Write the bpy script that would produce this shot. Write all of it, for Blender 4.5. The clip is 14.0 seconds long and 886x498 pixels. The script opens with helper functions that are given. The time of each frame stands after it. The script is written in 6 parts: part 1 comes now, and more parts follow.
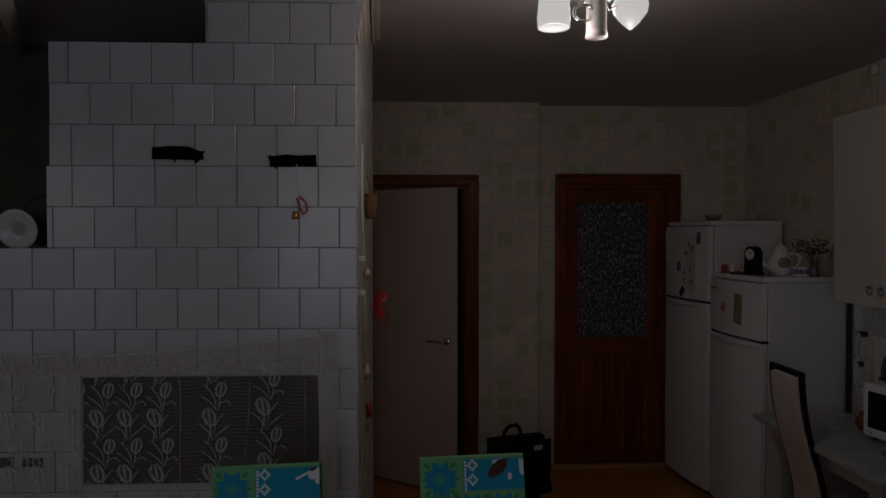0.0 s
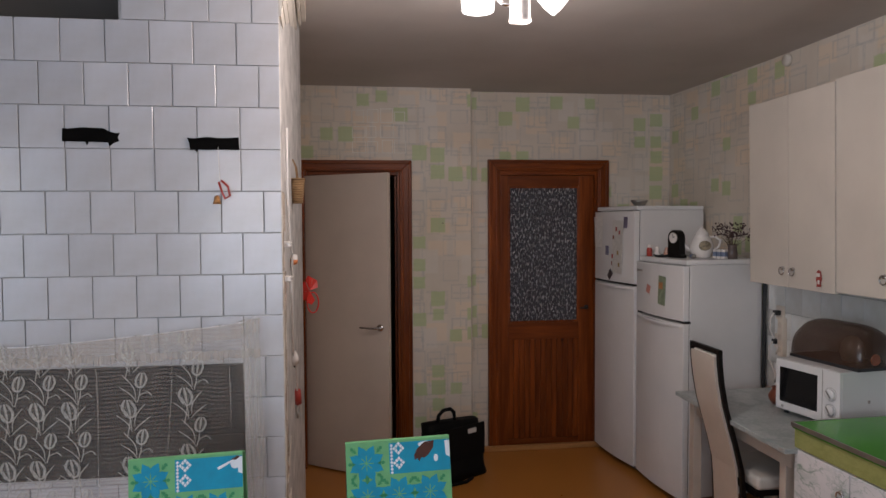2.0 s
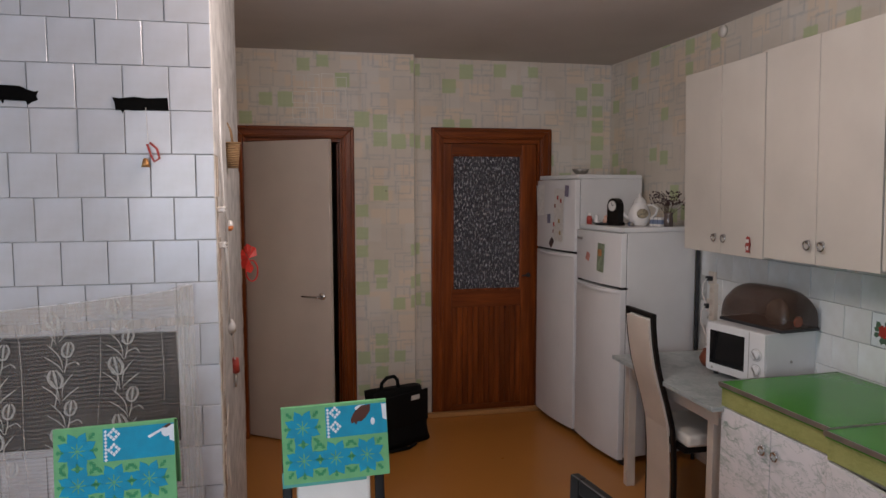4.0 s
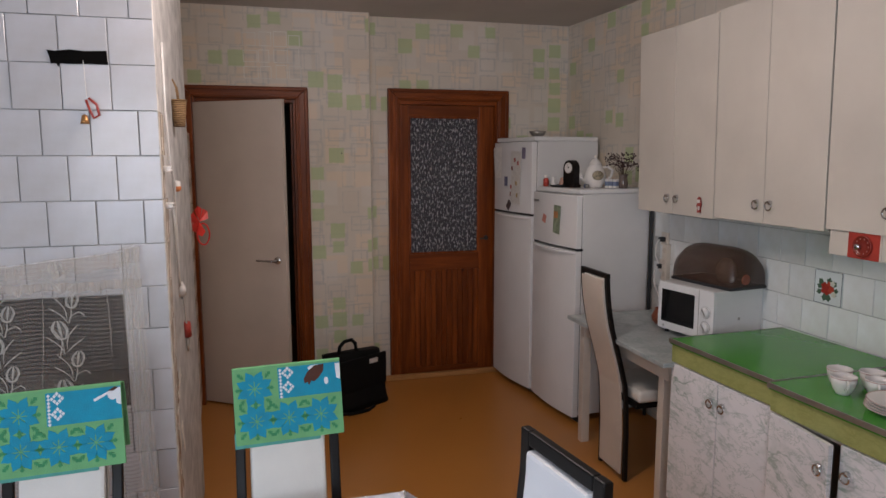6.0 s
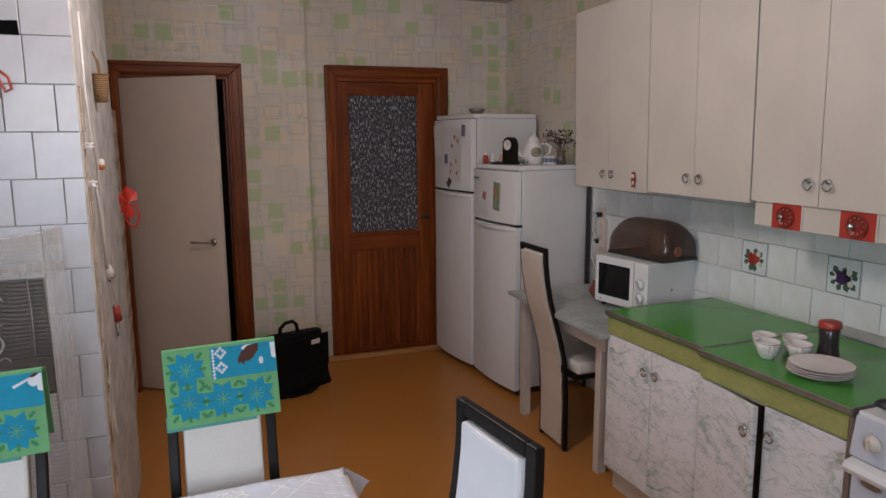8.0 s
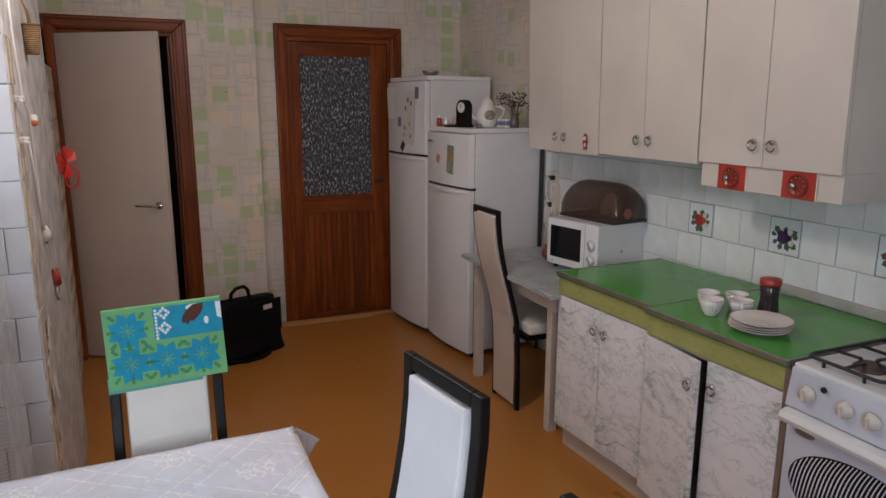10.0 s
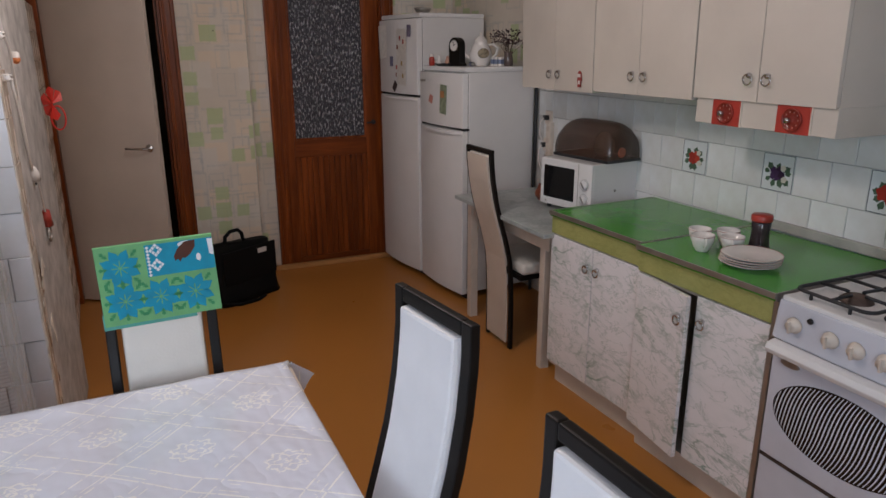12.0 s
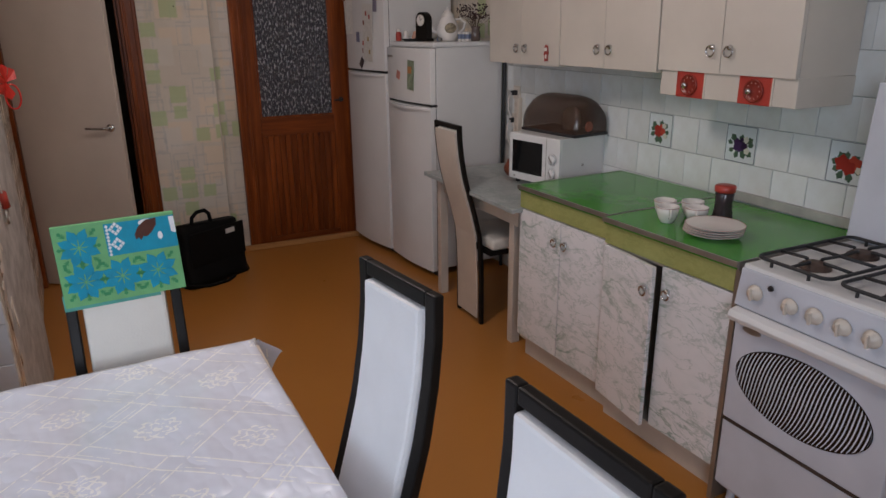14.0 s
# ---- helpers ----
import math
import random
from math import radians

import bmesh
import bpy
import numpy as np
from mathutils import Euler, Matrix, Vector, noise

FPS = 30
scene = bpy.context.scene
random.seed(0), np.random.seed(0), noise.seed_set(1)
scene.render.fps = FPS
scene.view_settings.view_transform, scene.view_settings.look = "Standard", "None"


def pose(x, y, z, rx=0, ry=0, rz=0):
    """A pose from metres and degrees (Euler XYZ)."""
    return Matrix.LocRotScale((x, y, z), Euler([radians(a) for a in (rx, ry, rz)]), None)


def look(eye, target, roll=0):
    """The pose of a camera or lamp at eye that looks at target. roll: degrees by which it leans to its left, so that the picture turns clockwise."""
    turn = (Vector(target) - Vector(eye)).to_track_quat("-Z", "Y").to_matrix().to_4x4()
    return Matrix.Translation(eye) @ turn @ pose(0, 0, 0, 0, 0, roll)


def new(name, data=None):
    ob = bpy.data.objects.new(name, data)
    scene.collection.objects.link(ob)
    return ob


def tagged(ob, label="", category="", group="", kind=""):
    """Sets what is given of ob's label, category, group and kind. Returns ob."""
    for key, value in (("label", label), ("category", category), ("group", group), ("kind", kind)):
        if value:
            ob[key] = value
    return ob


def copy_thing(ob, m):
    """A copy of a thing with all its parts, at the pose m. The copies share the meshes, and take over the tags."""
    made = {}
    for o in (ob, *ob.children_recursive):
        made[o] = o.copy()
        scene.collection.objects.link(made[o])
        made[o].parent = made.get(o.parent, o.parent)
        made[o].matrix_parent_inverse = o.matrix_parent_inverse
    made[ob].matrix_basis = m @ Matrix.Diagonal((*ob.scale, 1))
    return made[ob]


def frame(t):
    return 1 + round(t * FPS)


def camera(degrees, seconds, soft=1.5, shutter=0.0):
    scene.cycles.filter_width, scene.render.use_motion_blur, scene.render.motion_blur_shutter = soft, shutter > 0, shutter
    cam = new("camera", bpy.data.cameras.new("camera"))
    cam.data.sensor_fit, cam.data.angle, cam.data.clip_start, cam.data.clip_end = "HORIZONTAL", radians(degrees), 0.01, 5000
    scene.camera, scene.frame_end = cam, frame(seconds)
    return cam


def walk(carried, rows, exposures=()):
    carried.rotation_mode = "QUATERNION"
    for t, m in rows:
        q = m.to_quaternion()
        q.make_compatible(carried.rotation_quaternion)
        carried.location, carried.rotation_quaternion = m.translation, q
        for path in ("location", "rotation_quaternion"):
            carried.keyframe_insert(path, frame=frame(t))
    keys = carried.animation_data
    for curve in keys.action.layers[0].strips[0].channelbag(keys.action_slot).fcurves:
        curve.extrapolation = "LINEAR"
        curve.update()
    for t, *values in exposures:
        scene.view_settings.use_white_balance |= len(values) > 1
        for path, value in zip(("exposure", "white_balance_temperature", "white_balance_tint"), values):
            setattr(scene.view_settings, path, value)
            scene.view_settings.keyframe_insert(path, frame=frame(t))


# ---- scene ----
cam = camera(66.0, 14.0)
PATH = [
    (0, (-0.397, 0.133, 1.695), (-0.322, 2.131, 1.649), 0.0),
    (0.5, (-0.386, 0.133, 1.691), (-0.269, 2.128, 1.632), -0.1),
    (1, (-0.374, 0.134, 1.689), (-0.21, 2.126, 1.621), -0.2),
    (1.5, (-0.366, 0.135, 1.683), (-0.155, 2.122, 1.61), -0.3),
    (2, (-0.357, 0.135, 1.683), (-0.104, 2.118, 1.6), -0.3),
    (2.5, (-0.355, 0.136, 1.679), (-0.063, 2.113, 1.584), -0.2),
    (3, (-0.343, 0.134, 1.673), (-0.012, 2.103, 1.554), -0.2),
    (5.5, (-0.309, 0.147, 1.644), (0.18, 2.072, 1.404), -0.0),
    (6, (-0.302, 0.148, 1.637), (0.211, 2.063, 1.371), -0.1),
    (6.5, (-0.297, 0.149, 1.632), (0.244, 2.053, 1.346), -0.2),
    (7, (-0.288, 0.151, 1.625), (0.29, 2.041, 1.323), -0.3),
    (7.5, (-0.281, 0.15, 1.623), (0.339, 2.026, 1.311), -0.3),
    (8, (-0.275, 0.149, 1.618), (0.389, 2.008, 1.296), -0.4),
    (10.5, (-0.252, 0.151, 1.577), (0.536, 1.933, 1.125), 0.1),
    (11, (-0.253, 0.151, 1.57), (0.535, 1.921, 1.074), -0.1),
    (11.5, (-0.251, 0.147, 1.565), (0.526, 1.91, 1.03), -0.1),
    (12, (-0.247, 0.14, 1.558), (0.525, 1.896, 0.992), -0.2),
    (12.5, (-0.246, 0.139, 1.555), (0.531, 1.886, 0.969), -0.2),
    (13, (-0.238, 0.138, 1.549), (0.55, 1.874, 0.947), -0.3),
    (13.5, (-0.235, 0.137, 1.545), (0.577, 1.859, 0.932), -0.4),
    (14, (-0.23, 0.13, 1.543), (0.604, 1.837, 0.919), -0.5),
]
EXPO = [(0.0, -3.05), (0.3, -2.5), (0.5, -2.05), (1.0, -1.05), (1.5, -0.42), (2.0, -0.17), (3.0, -0.12), (5.5, 0.0), (11.0, 0.0), (13.0, -0.08), (14.0, -0.08)]
walk(cam, [(t, look(eye, target, roll)) for t, eye, target, roll in PATH], EXPO)

# ---- world and lights ----
world = bpy.data.worlds.new("sky")
scene.world = world
world.use_nodes = True
sky = world.node_tree.nodes.new("ShaderNodeTexSky")
sky.sky_type, sky.sun_disc, sky.sun_elevation, sky.sun_rotation = "NISHITA", False, radians(28), radians(200)
world.node_tree.links.new(sky.outputs[0], world.node_tree.nodes["Background"].inputs[0])
world.node_tree.nodes["Background"].inputs[1].default_value = 0.12


def lamp(name, kind, m, watts, colour, size=0.1, size_y=None):
    data = bpy.data.lights.new(name, kind)
    data.energy, data.color = watts, colour
    if kind == "AREA":
        data.shape, data.size, data.size_y = "RECTANGLE", size, size_y or size
    else:
        data.shadow_soft_size = size
    ob = new(name, data)
    ob.matrix_world = m
    return ob


# daylight through two unseen windows, the west one added to brighten table and chairs
lamp("window_daylight", "AREA", look((-1.0, -1.40, 1.55), (-0.1, 3.0, 1.2)), 38, (0.68, 0.79, 0.99), 1.5, 1.3)
lamp("window_daylight", "AREA", look((-2.72, 0.35, 1.55), (1.0, 0.9, 0.8)), 17, (0.60, 0.76, 1.0), 1.5, 1.3)
LAMP = (0.16, 2.25)
# two bulbs of the lit shades; the third is added, high behind the column
for dx, dy in ((-0.135, -0.02), (0.12, 0.05), (0.04, 0.15)):
    lamp("bulb_light", "POINT", pose(LAMP[0] + dx, LAMP[1] + dy, 2.43 if dy > 0.1 else 2.285), 11.6, (1.0, 0.875, 0.85), 0.045)


# ---- materials ----
class Mat:
    """A small node builder."""

    def __init__(self, name, rough=0.5, metal=0.0, spec=0.5):
        self.m = bpy.data.materials.new(name)
        self.m.use_nodes = True
        self.t = self.m.node_tree
        self.b = self.t.nodes["Principled BSDF"]
        self.b.inputs["Roughness"].default_value = rough
        self.b.inputs["Metallic"].default_value = metal
        self.b.inputs["Specular IOR Level"].default_value = spec
        self.co = self.n("ShaderNodeTexCoord").outputs["Object"]

    def n(self, kind, **ins):
        node = self.t.nodes.new(kind)
        for k, v in ins.items():
            self.put(node.inputs[k.replace("_", " ")], v)
        return node

    def put(self, socket, v):
        if isinstance(v, bpy.types.NodeSocket):
            self.t.links.new(v, socket)
        else:
            socket.default_value = v

    def math(self, op, a, b=0.0, c=0.0):
        node = self.t.nodes.new("ShaderNodeMath")
        node.operation = op
        for i, v in enumerate((a, b, c)):
            self.put(node.inputs[i], v)
        return node.outputs[0]

    def noise(self, scale, detail=4.0, stretch=None, rough=0.55):
        co = self.co
        if stretch:
            mp = self.n("ShaderNodeMapping", Vector=co)
            mp.inputs["Scale"].default_value = stretch
            co = mp.outputs[0]
        node = self.n("ShaderNodeTexNoise", Vector=co, Scale=scale, Detail=detail, Roughness=rough)
        return node.outputs["Fac"]

    def ramp(self, fac, *stops):
        node = self.n("ShaderNodeValToRGB", Fac=fac)
        el = node.color_ramp.elements
        while len(el) < len(stops):
            el.new(0.5)
        for e, (p, c) in zip(el, stops):
            e.position, e.color = p, (*c, 1) if len(c) == 3 else c
        return node.outputs[0]

    def mix(self, fac, a, b, blend="MIX"):
        node = self.t.nodes.new("ShaderNodeMix")
        node.data_type, node.blend_type = "RGBA", blend
        self.put(node.inputs[0], fac)
        self.put(node.inputs[6], a if isinstance(a, bpy.types.NodeSocket) else (*a, 1))
        self.put(node.inputs[7], b if isinstance(b, bpy.types.NodeSocket) else (*b, 1))
        return node.outputs[2]

    def colour(self, v):
        self.put(self.b.inputs["Base Color"], v if isinstance(v, bpy.types.NodeSocket) else (*v, 1))
        return self

    def rough(self, fac, low, high):
        r = self.n("ShaderNodeMapRange", Value=fac, To_Min=low, To_Max=high)
        self.put(self.b.inputs["Roughness"], r.outputs[0])
        return self

    def bump(self, height, strength=0.2, distance=0.005):
        node = self.n("ShaderNodeBump", Height=height, Strength=strength, Distance=distance)
        self.put(self.b.inputs["Normal"], node.outputs[0])
        return self


def plain(name, col, rough=0.5, metal=0.0, var=0.12, scale=7.0, bump=0.08, fine=90.0, spec=0.5):
    """A surface of one colour with soft blotches, fine grain and uneven gloss."""
    m = Mat(name, rough, metal, spec)
    a, b = m.noise(scale), m.noise(fine, 3)
    dark = tuple(c * (1 - 1.6 * var) for c in col)
    lite = tuple(min(1, c * (1 + 0.6 * var)) for c in col)
    c1 = m.ramp(a, (0.3, dark), (0.65, lite))
    m.colour(m.mix(m.math("MULTIPLY", b, 0.35), c1, col))
    m.rough(a, max(0.02, rough * 0.8), min(1, rough * 1.2))
    m.bump(b, bump, 0.003)
    return m.m


def tile_paint(name, col, rough=0.16):
    """Glazed tile: each piece a little different, faintly stained."""
    m = Mat(name, rough)
    info = m.n("ShaderNodeObjectInfo").outputs["Random"]
    dark = tuple(c * 0.93 for c in col)
    base = m.ramp(info, (0.0, dark), (0.5, col), (1.0, tuple(min(1, c * 1.05) for c in col)))
    stain = m.ramp(m.noise(5.0, 6), (0.35, (0.86, 0.84, 0.80)), (0.62, (1, 1, 1)))
    m.colour(m.mix(1.0, base, stain, "MULTIPLY"))
    m.rough(m.noise(11.0), rough * 0.6, rough * 1.8)
    m.bump(m.noise(9.0, 2), 0.12, 0.01)
    return m.m


def wood(name, a, b, along="z", rough=0.32):
    m = Mat(name, rough, 0, 0.2)
    s = {"z": (9, 9, 0.55), "x": (0.55, 9, 9), "y": (9, 0.55, 9)}[along]
    grain = m.noise(5.0, 8, s, 0.65)
    ring = m.noise(1.6, 3, s)
    knots = m.n("ShaderNodeTexVoronoi", Vector=m.n("ShaderNodeMapping", Vector=m.co, Scale=(1.0, 0.0, 0.7)).outputs[0], Scale=5.2).outputs["Distance"]
    c = m.ramp(grain, (0.34, a), (0.5, tuple((p + q) / 2 for p, q in zip(a, b))), (0.66, b))
    streak = m.ramp(ring, (0.38, (1, 1, 1)), (0.62, (0, 0, 0)))
    c = m.mix(m.math("MULTIPLY", streak, 0.55), c, tuple(v * 0.5 for v in a))
    k = m.ramp(knots, (0.035, (0.22, 0.15, 0.12)), (0.085, (1, 1, 1)))
    m.colour(m.mix(1.0, c, k, "MULTIPLY"))
    m.rough(grain, rough * 0.75, rough * 1.3)
    m.bump(grain, 0.15, 0.003)
    return m.m


def wallpaper(name, swap=False):
    """Cream paper printed with scattered green squares and thin grey-blue outlined squares."""
    m = Mat(name, 0.7)
    sep = m.n("ShaderNodeSeparateXYZ", Vector=m.co)
    u, v = sep.outputs["Y" if swap else "X"], sep.outputs["Z"]
    col = m.ramp(m.noise(3.0), (0.3, (0.60, 0.535, 0.455)), (0.7, (0.68, 0.615, 0.535)))

    def layer(pitch, seed, share, paint, half, outline, col, wide=1.0):
        gu = m.math("ADD", m.math("DIVIDE", u, pitch * wide), seed)
        gv = m.math("ADD", m.math("DIVIDE", v, pitch), seed * 1.7)
        cell = m.n("ShaderNodeCombineXYZ", X=m.math("FLOOR", gu), Y=m.math("FLOOR", gv), Z=seed)
        rnd = m.n("ShaderNodeTexWhiteNoise", Vector=cell.outputs[0])
        jit = m.n("ShaderNodeSeparateXYZ", Vector=rnd.outputs["Color"])
        cu = m.math("SUBTRACT", m.math("FRACT", gu), m.math("MULTIPLY_ADD", jit.outputs[0], 0.30, 0.35))
        cv = m.math("SUBTRACT", m.math("FRACT", gv), m.math("MULTIPLY_ADD", jit.outputs[1], 0.30, 0.35))
        size = m.math("MULTIPLY_ADD", jit.outputs[2], 0.12, half)
        d = m.math("SUBTRACT", m.math("MAXIMUM", m.math("ABSOLUTE", cu), m.math("ABSOLUTE", cv)), size)
        edge = m.math("SUBTRACT", outline, m.math("ABSOLUTE", d)) if outline else m.math("MULTIPLY", d, -1.0)
        ink = m.n("ShaderNodeMapRange", Value=m.math("ADD", edge, m.math("MULTIPLY_ADD", m.noise(45.0, 3), 0.11, -0.055)), From_Min=-0.03, From_Max=0.05)
        inside = ink.outputs[0]
        on = m.math("MULTIPLY", inside, m.math("LESS_THAN", rnd.outputs["Value"], share))
        return m.mix(m.math("MULTIPLY", on, 0.62 if outline else 0.8), col, paint)

    col = layer(0.150, 3.3, 0.50, (0.72, 0.60, 0.47), 0.34, 0, col, 1.25)
    col = layer(0.185, 9.4, 0.40, (0.66, 0.61, 0.545), 0.38, 0, col, 0.8)
    col = layer(0.125, 7.1, 0.50, (0.41, 0.41, 0.40), 0.30, 0.034, col, 1.3)
    col = layer(0.160, 1.9, 0.50, (0.44, 0.44, 0.42), 0.34, 0.028, col, 0.75)
    col = layer(0.190, 6.3, 0.40, (0.45, 0.45, 0.43), 0.33, 0.026, col)
    col = layer(0.128, 5.7, 0.19, (0.44, 0.53, 0.27), 0.31, 0, col)
    stain = m.ramp(m.noise(1.3, 5), (0.3, (0.88, 0.86, 0.82)), (0.6, (1, 1, 1)))
    m.colour(m.mix(1.0, col, stain, "MULTIPLY"))
    m.bump(m.noise(120.0), 0.12, 0.002)
    return m.m


def marble(name, base, vein, scale=4.5, rough=0.3, width=0.035, lean=0.0):
    """Printed stone: broken, feathery veins that run aslant."""
    m = Mat(name, rough)
    shift = m.math("MULTIPLY", m.n("ShaderNodeObjectInfo").outputs["Random"], 9.0)
    mp = m.n("ShaderNodeMapping", Vector=m.co, Location=m.n("ShaderNodeCombineXYZ", X=shift, Y=shift, Z=shift).outputs[0], Rotation=(lean, 0, 0), Scale=(1, 1, 2.0))
    def ridge(sc, mid, w, detail):
        n = m.n("ShaderNodeTexNoise", Vector=mp.outputs[0], Scale=sc, Detail=detail, Roughness=0.60, Distortion=0.5).outputs["Fac"]
        return m.ramp(m.math("ABSOLUTE", m.math("SUBTRACT", n, mid)), (0.0, (1, 1, 1)), (w, (0, 0, 0)))
    mask, mask2, mask3 = ridge(scale, 0.5, width, 5.5), ridge(scale * 2.1, 0.47, width * 0.7, 5.0), ridge(scale * 0.8, 0.56, width * 2.0, 6.0)
    patch = m.ramp(m.noise(scale * 0.8, 4), (0.38, (0.05, 0.05, 0.05)), (0.60, (1, 1, 1)))
    soft = m.ramp(m.noise(scale * 1.4, 6), (0.45, (0, 0, 0)), (0.75, (0.35, 0.35, 0.35)))
    c = m.mix(m.math("MULTIPLY", m.math("MULTIPLY", soft, patch), 0.6), base, vein)
    c = m.mix(m.math("MULTIPLY", m.math("MULTIPLY", mask, patch), 0.95), c, vein)
    c = m.mix(m.math("MULTIPLY", mask2, 0.45), c, vein)
    c = m.mix(m.math("MULTIPLY", m.math("MULTIPLY", mask3, patch), 0.30), c, vein)
    m.colour(c)
    m.bump(m.noise(60.0), 0.05, 0.002)
    return m.m


M_CEIL = plain("ceiling_paint", (0.50, 0.46, 0.43), 0.6, 0, 0.08, 2.0, 0.12, 40)
M_FLOOR = plain("floor_paint", (0.45, 0.185, 0.038), 0.30, 0, 0.035, 1.6, 0.05, 30)
M_PAPER, M_PAPER_E = wallpaper("wallpaper"), wallpaper("wallpaper_side", True)
M_TILE = tile_paint("white_glazed_tile", (0.605, 0.595, 0.615))
M_TILE_E = tile_paint("pale_blue_white_tile", (0.76, 0.78, 0.78), 0.14)
M_GROUT = plain("dark_grout", (0.50, 0.48, 0.46), 0.9, 0, 0.25, 12, 0.3)
M_GROUT_E = plain("pale_grout", (0.50, 0.50, 0.48), 0.9, 0, 0.2, 12, 0.3)
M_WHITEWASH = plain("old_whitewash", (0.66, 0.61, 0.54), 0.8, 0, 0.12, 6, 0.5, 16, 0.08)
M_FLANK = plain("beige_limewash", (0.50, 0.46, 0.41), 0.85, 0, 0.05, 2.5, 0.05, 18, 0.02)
M_CLAY = plain("bare_clay", (0.24, 0.15, 0.09), 0.9, 0, 0.25, 20, 0.5, 60)
M_SOOT_SHADE = plain("soot_and_slot_shade", (0.006, 0.0055, 0.005), 0.95, 0, 0.3, 7, 0.3, 60, 0.03)
# dark olive that already holds the dimness of the unlit room and recess
M_DARKWALL = plain("shade_dark_olive", (0.16, 0.13, 0.09), 0.8, 0, 0.25, 4)
M_PINE = wood("stained_pine", (0.135, 0.029, 0.005), (0.30, 0.072, 0.012), "z", 0.36)
M_PINE_X = wood("stained_pine_rail", (0.135, 0.029, 0.005), (0.30, 0.072, 0.012), "x", 0.42)
M_THRESH = wood("worn_threshold", (0.42, 0.20, 0.07), (0.55, 0.29, 0.11), "x", 0.45)
M_LEAF = plain("cream_door_paint", (0.55, 0.47, 0.40), 0.45, 0, 0.06, 3, 0.1, 25)
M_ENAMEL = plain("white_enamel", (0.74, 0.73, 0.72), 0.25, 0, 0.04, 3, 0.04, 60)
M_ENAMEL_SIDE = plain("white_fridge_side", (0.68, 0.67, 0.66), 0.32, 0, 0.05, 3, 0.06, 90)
M_CREAM = plain("cream_laminate", (0.585, 0.535, 0.468), 0.38, 0, 0.06, 3, 0.06, 40)
M_MARBLE = marble("green_grey_marble_laminate", (0.755, 0.735, 0.735), (0.19, 0.29, 0.225), 4.3, 0.3, 0.030, 0.75)
M_LIME = marble("lime_marble_laminate", (0.36, 0.36, 0.13), (0.27, 0.29, 0.09), 14, 0.4, 0.09)
M_GREEN = plain("green_plastic_top", (0.060, 0.275, 0.030), 0.22, 0, 0.045, 3, 0.04, 60)
M_GREYTOP = marble("grey_marble_top", (0.42, 0.44, 0.43), (0.24, 0.28, 0.27), 9, 0.3, 0.08)
M_ALU = plain("dull_aluminium", (0.42, 0.40, 0.37), 0.42, 0.85, 0.15, 9)
M_CHROME = plain("chrome", (0.62, 0.62, 0.63), 0.12, 1.0, 0.05)
M_BEIGEWOOD = plain("pale_painted_wood", (0.58, 0.50, 0.42), 0.5, 0, 0.10, 6, 0.15, 30)
M_BLACK = plain("black_lacquer", (0.010, 0.008, 0.007), 0.40, 0, 0.2, 8, 0.03, 90, 0.16)
M_PAD = plain("white_leatherette", (0.82, 0.81, 0.82), 0.42, 0, 0.05, 6, 0.2, 160)
# warmer, darker copy of the white pad colour for the farther chairs
M_PAD_WARM = plain("warm_white_leatherette", (0.74, 0.69, 0.62), 0.42, 0, 0.05, 6, 0.2, 160)
M_PAD_BACK = plain("beige_leatherette", (0.60, 0.52, 0.44), 0.48, 0, 0.06, 6, 0.2, 160)
M_BLACKCLOTH = plain("black_nylon", (0.005, 0.005, 0.005), 0.7, 0, 0.3, 20, 0.4, 300, 0.15)
M_DARKGLASS = plain("dark_glass", (0.01, 0.01, 0.011), 0.08, 0, 0.1, 3, 0.0)
M_IRON = plain("black_iron", (0.018, 0.018, 0.02), 0.5, 0, 0.3, 20, 0.2)
M_RUST = plain("rusty_burner", (0.10, 0.065, 0.05), 0.6, 0.3, 0.3, 25, 0.3)
M_KNOB = plain("ivory_plastic", (0.66, 0.585, 0.50), 0.35, 0, 0.08)
M_RED = plain("red_plastic", (0.42, 0.050, 0.035), 0.3, 0, 0.15, 12)
M_DARKSHADOW = plain("gap_shade_dark", (0.03, 0.025, 0.02), 0.9, 0, 0.2)
M_BROWN = plain("brown_clay", (0.22, 0.06, 0.03), 0.3, 0, 0.2)
# cooker's white enamel with the bluish, weaker light on its front in the colour
M_COOKER = plain("daylight_tinted_enamel", (0.56, 0.575, 0.63), 0.25, 0, 0.06, 5, 0.04, 60)
M_PORCELAIN = plain("porcelain", (0.74, 0.70, 0.66), 0.15, 0, 0.04)


# ---- building helpers ----
def box(bm, x0, x1, y0, y1, z0, z1):
    m = Matrix.LocRotScale(((x0 + x1) / 2, (y0 + y1) / 2, (z0 + z1) / 2), None, (x1 - x0, y1 - y0, z1 - z0))
    return bmesh.ops.create_cube(bm, size=1, matrix=m)["verts"]


def boxes(*spans, bevel=0.0, seg=2):
    bm = bmesh.new()
    for s in spans:
        box(bm, *s)
    if bevel:
        bmesh.ops.bevel(bm, geom=bm.edges[:], offset=bevel, segments=seg, profile=0.6, affect="EDGES", clamp_overlap=True)
    return bm


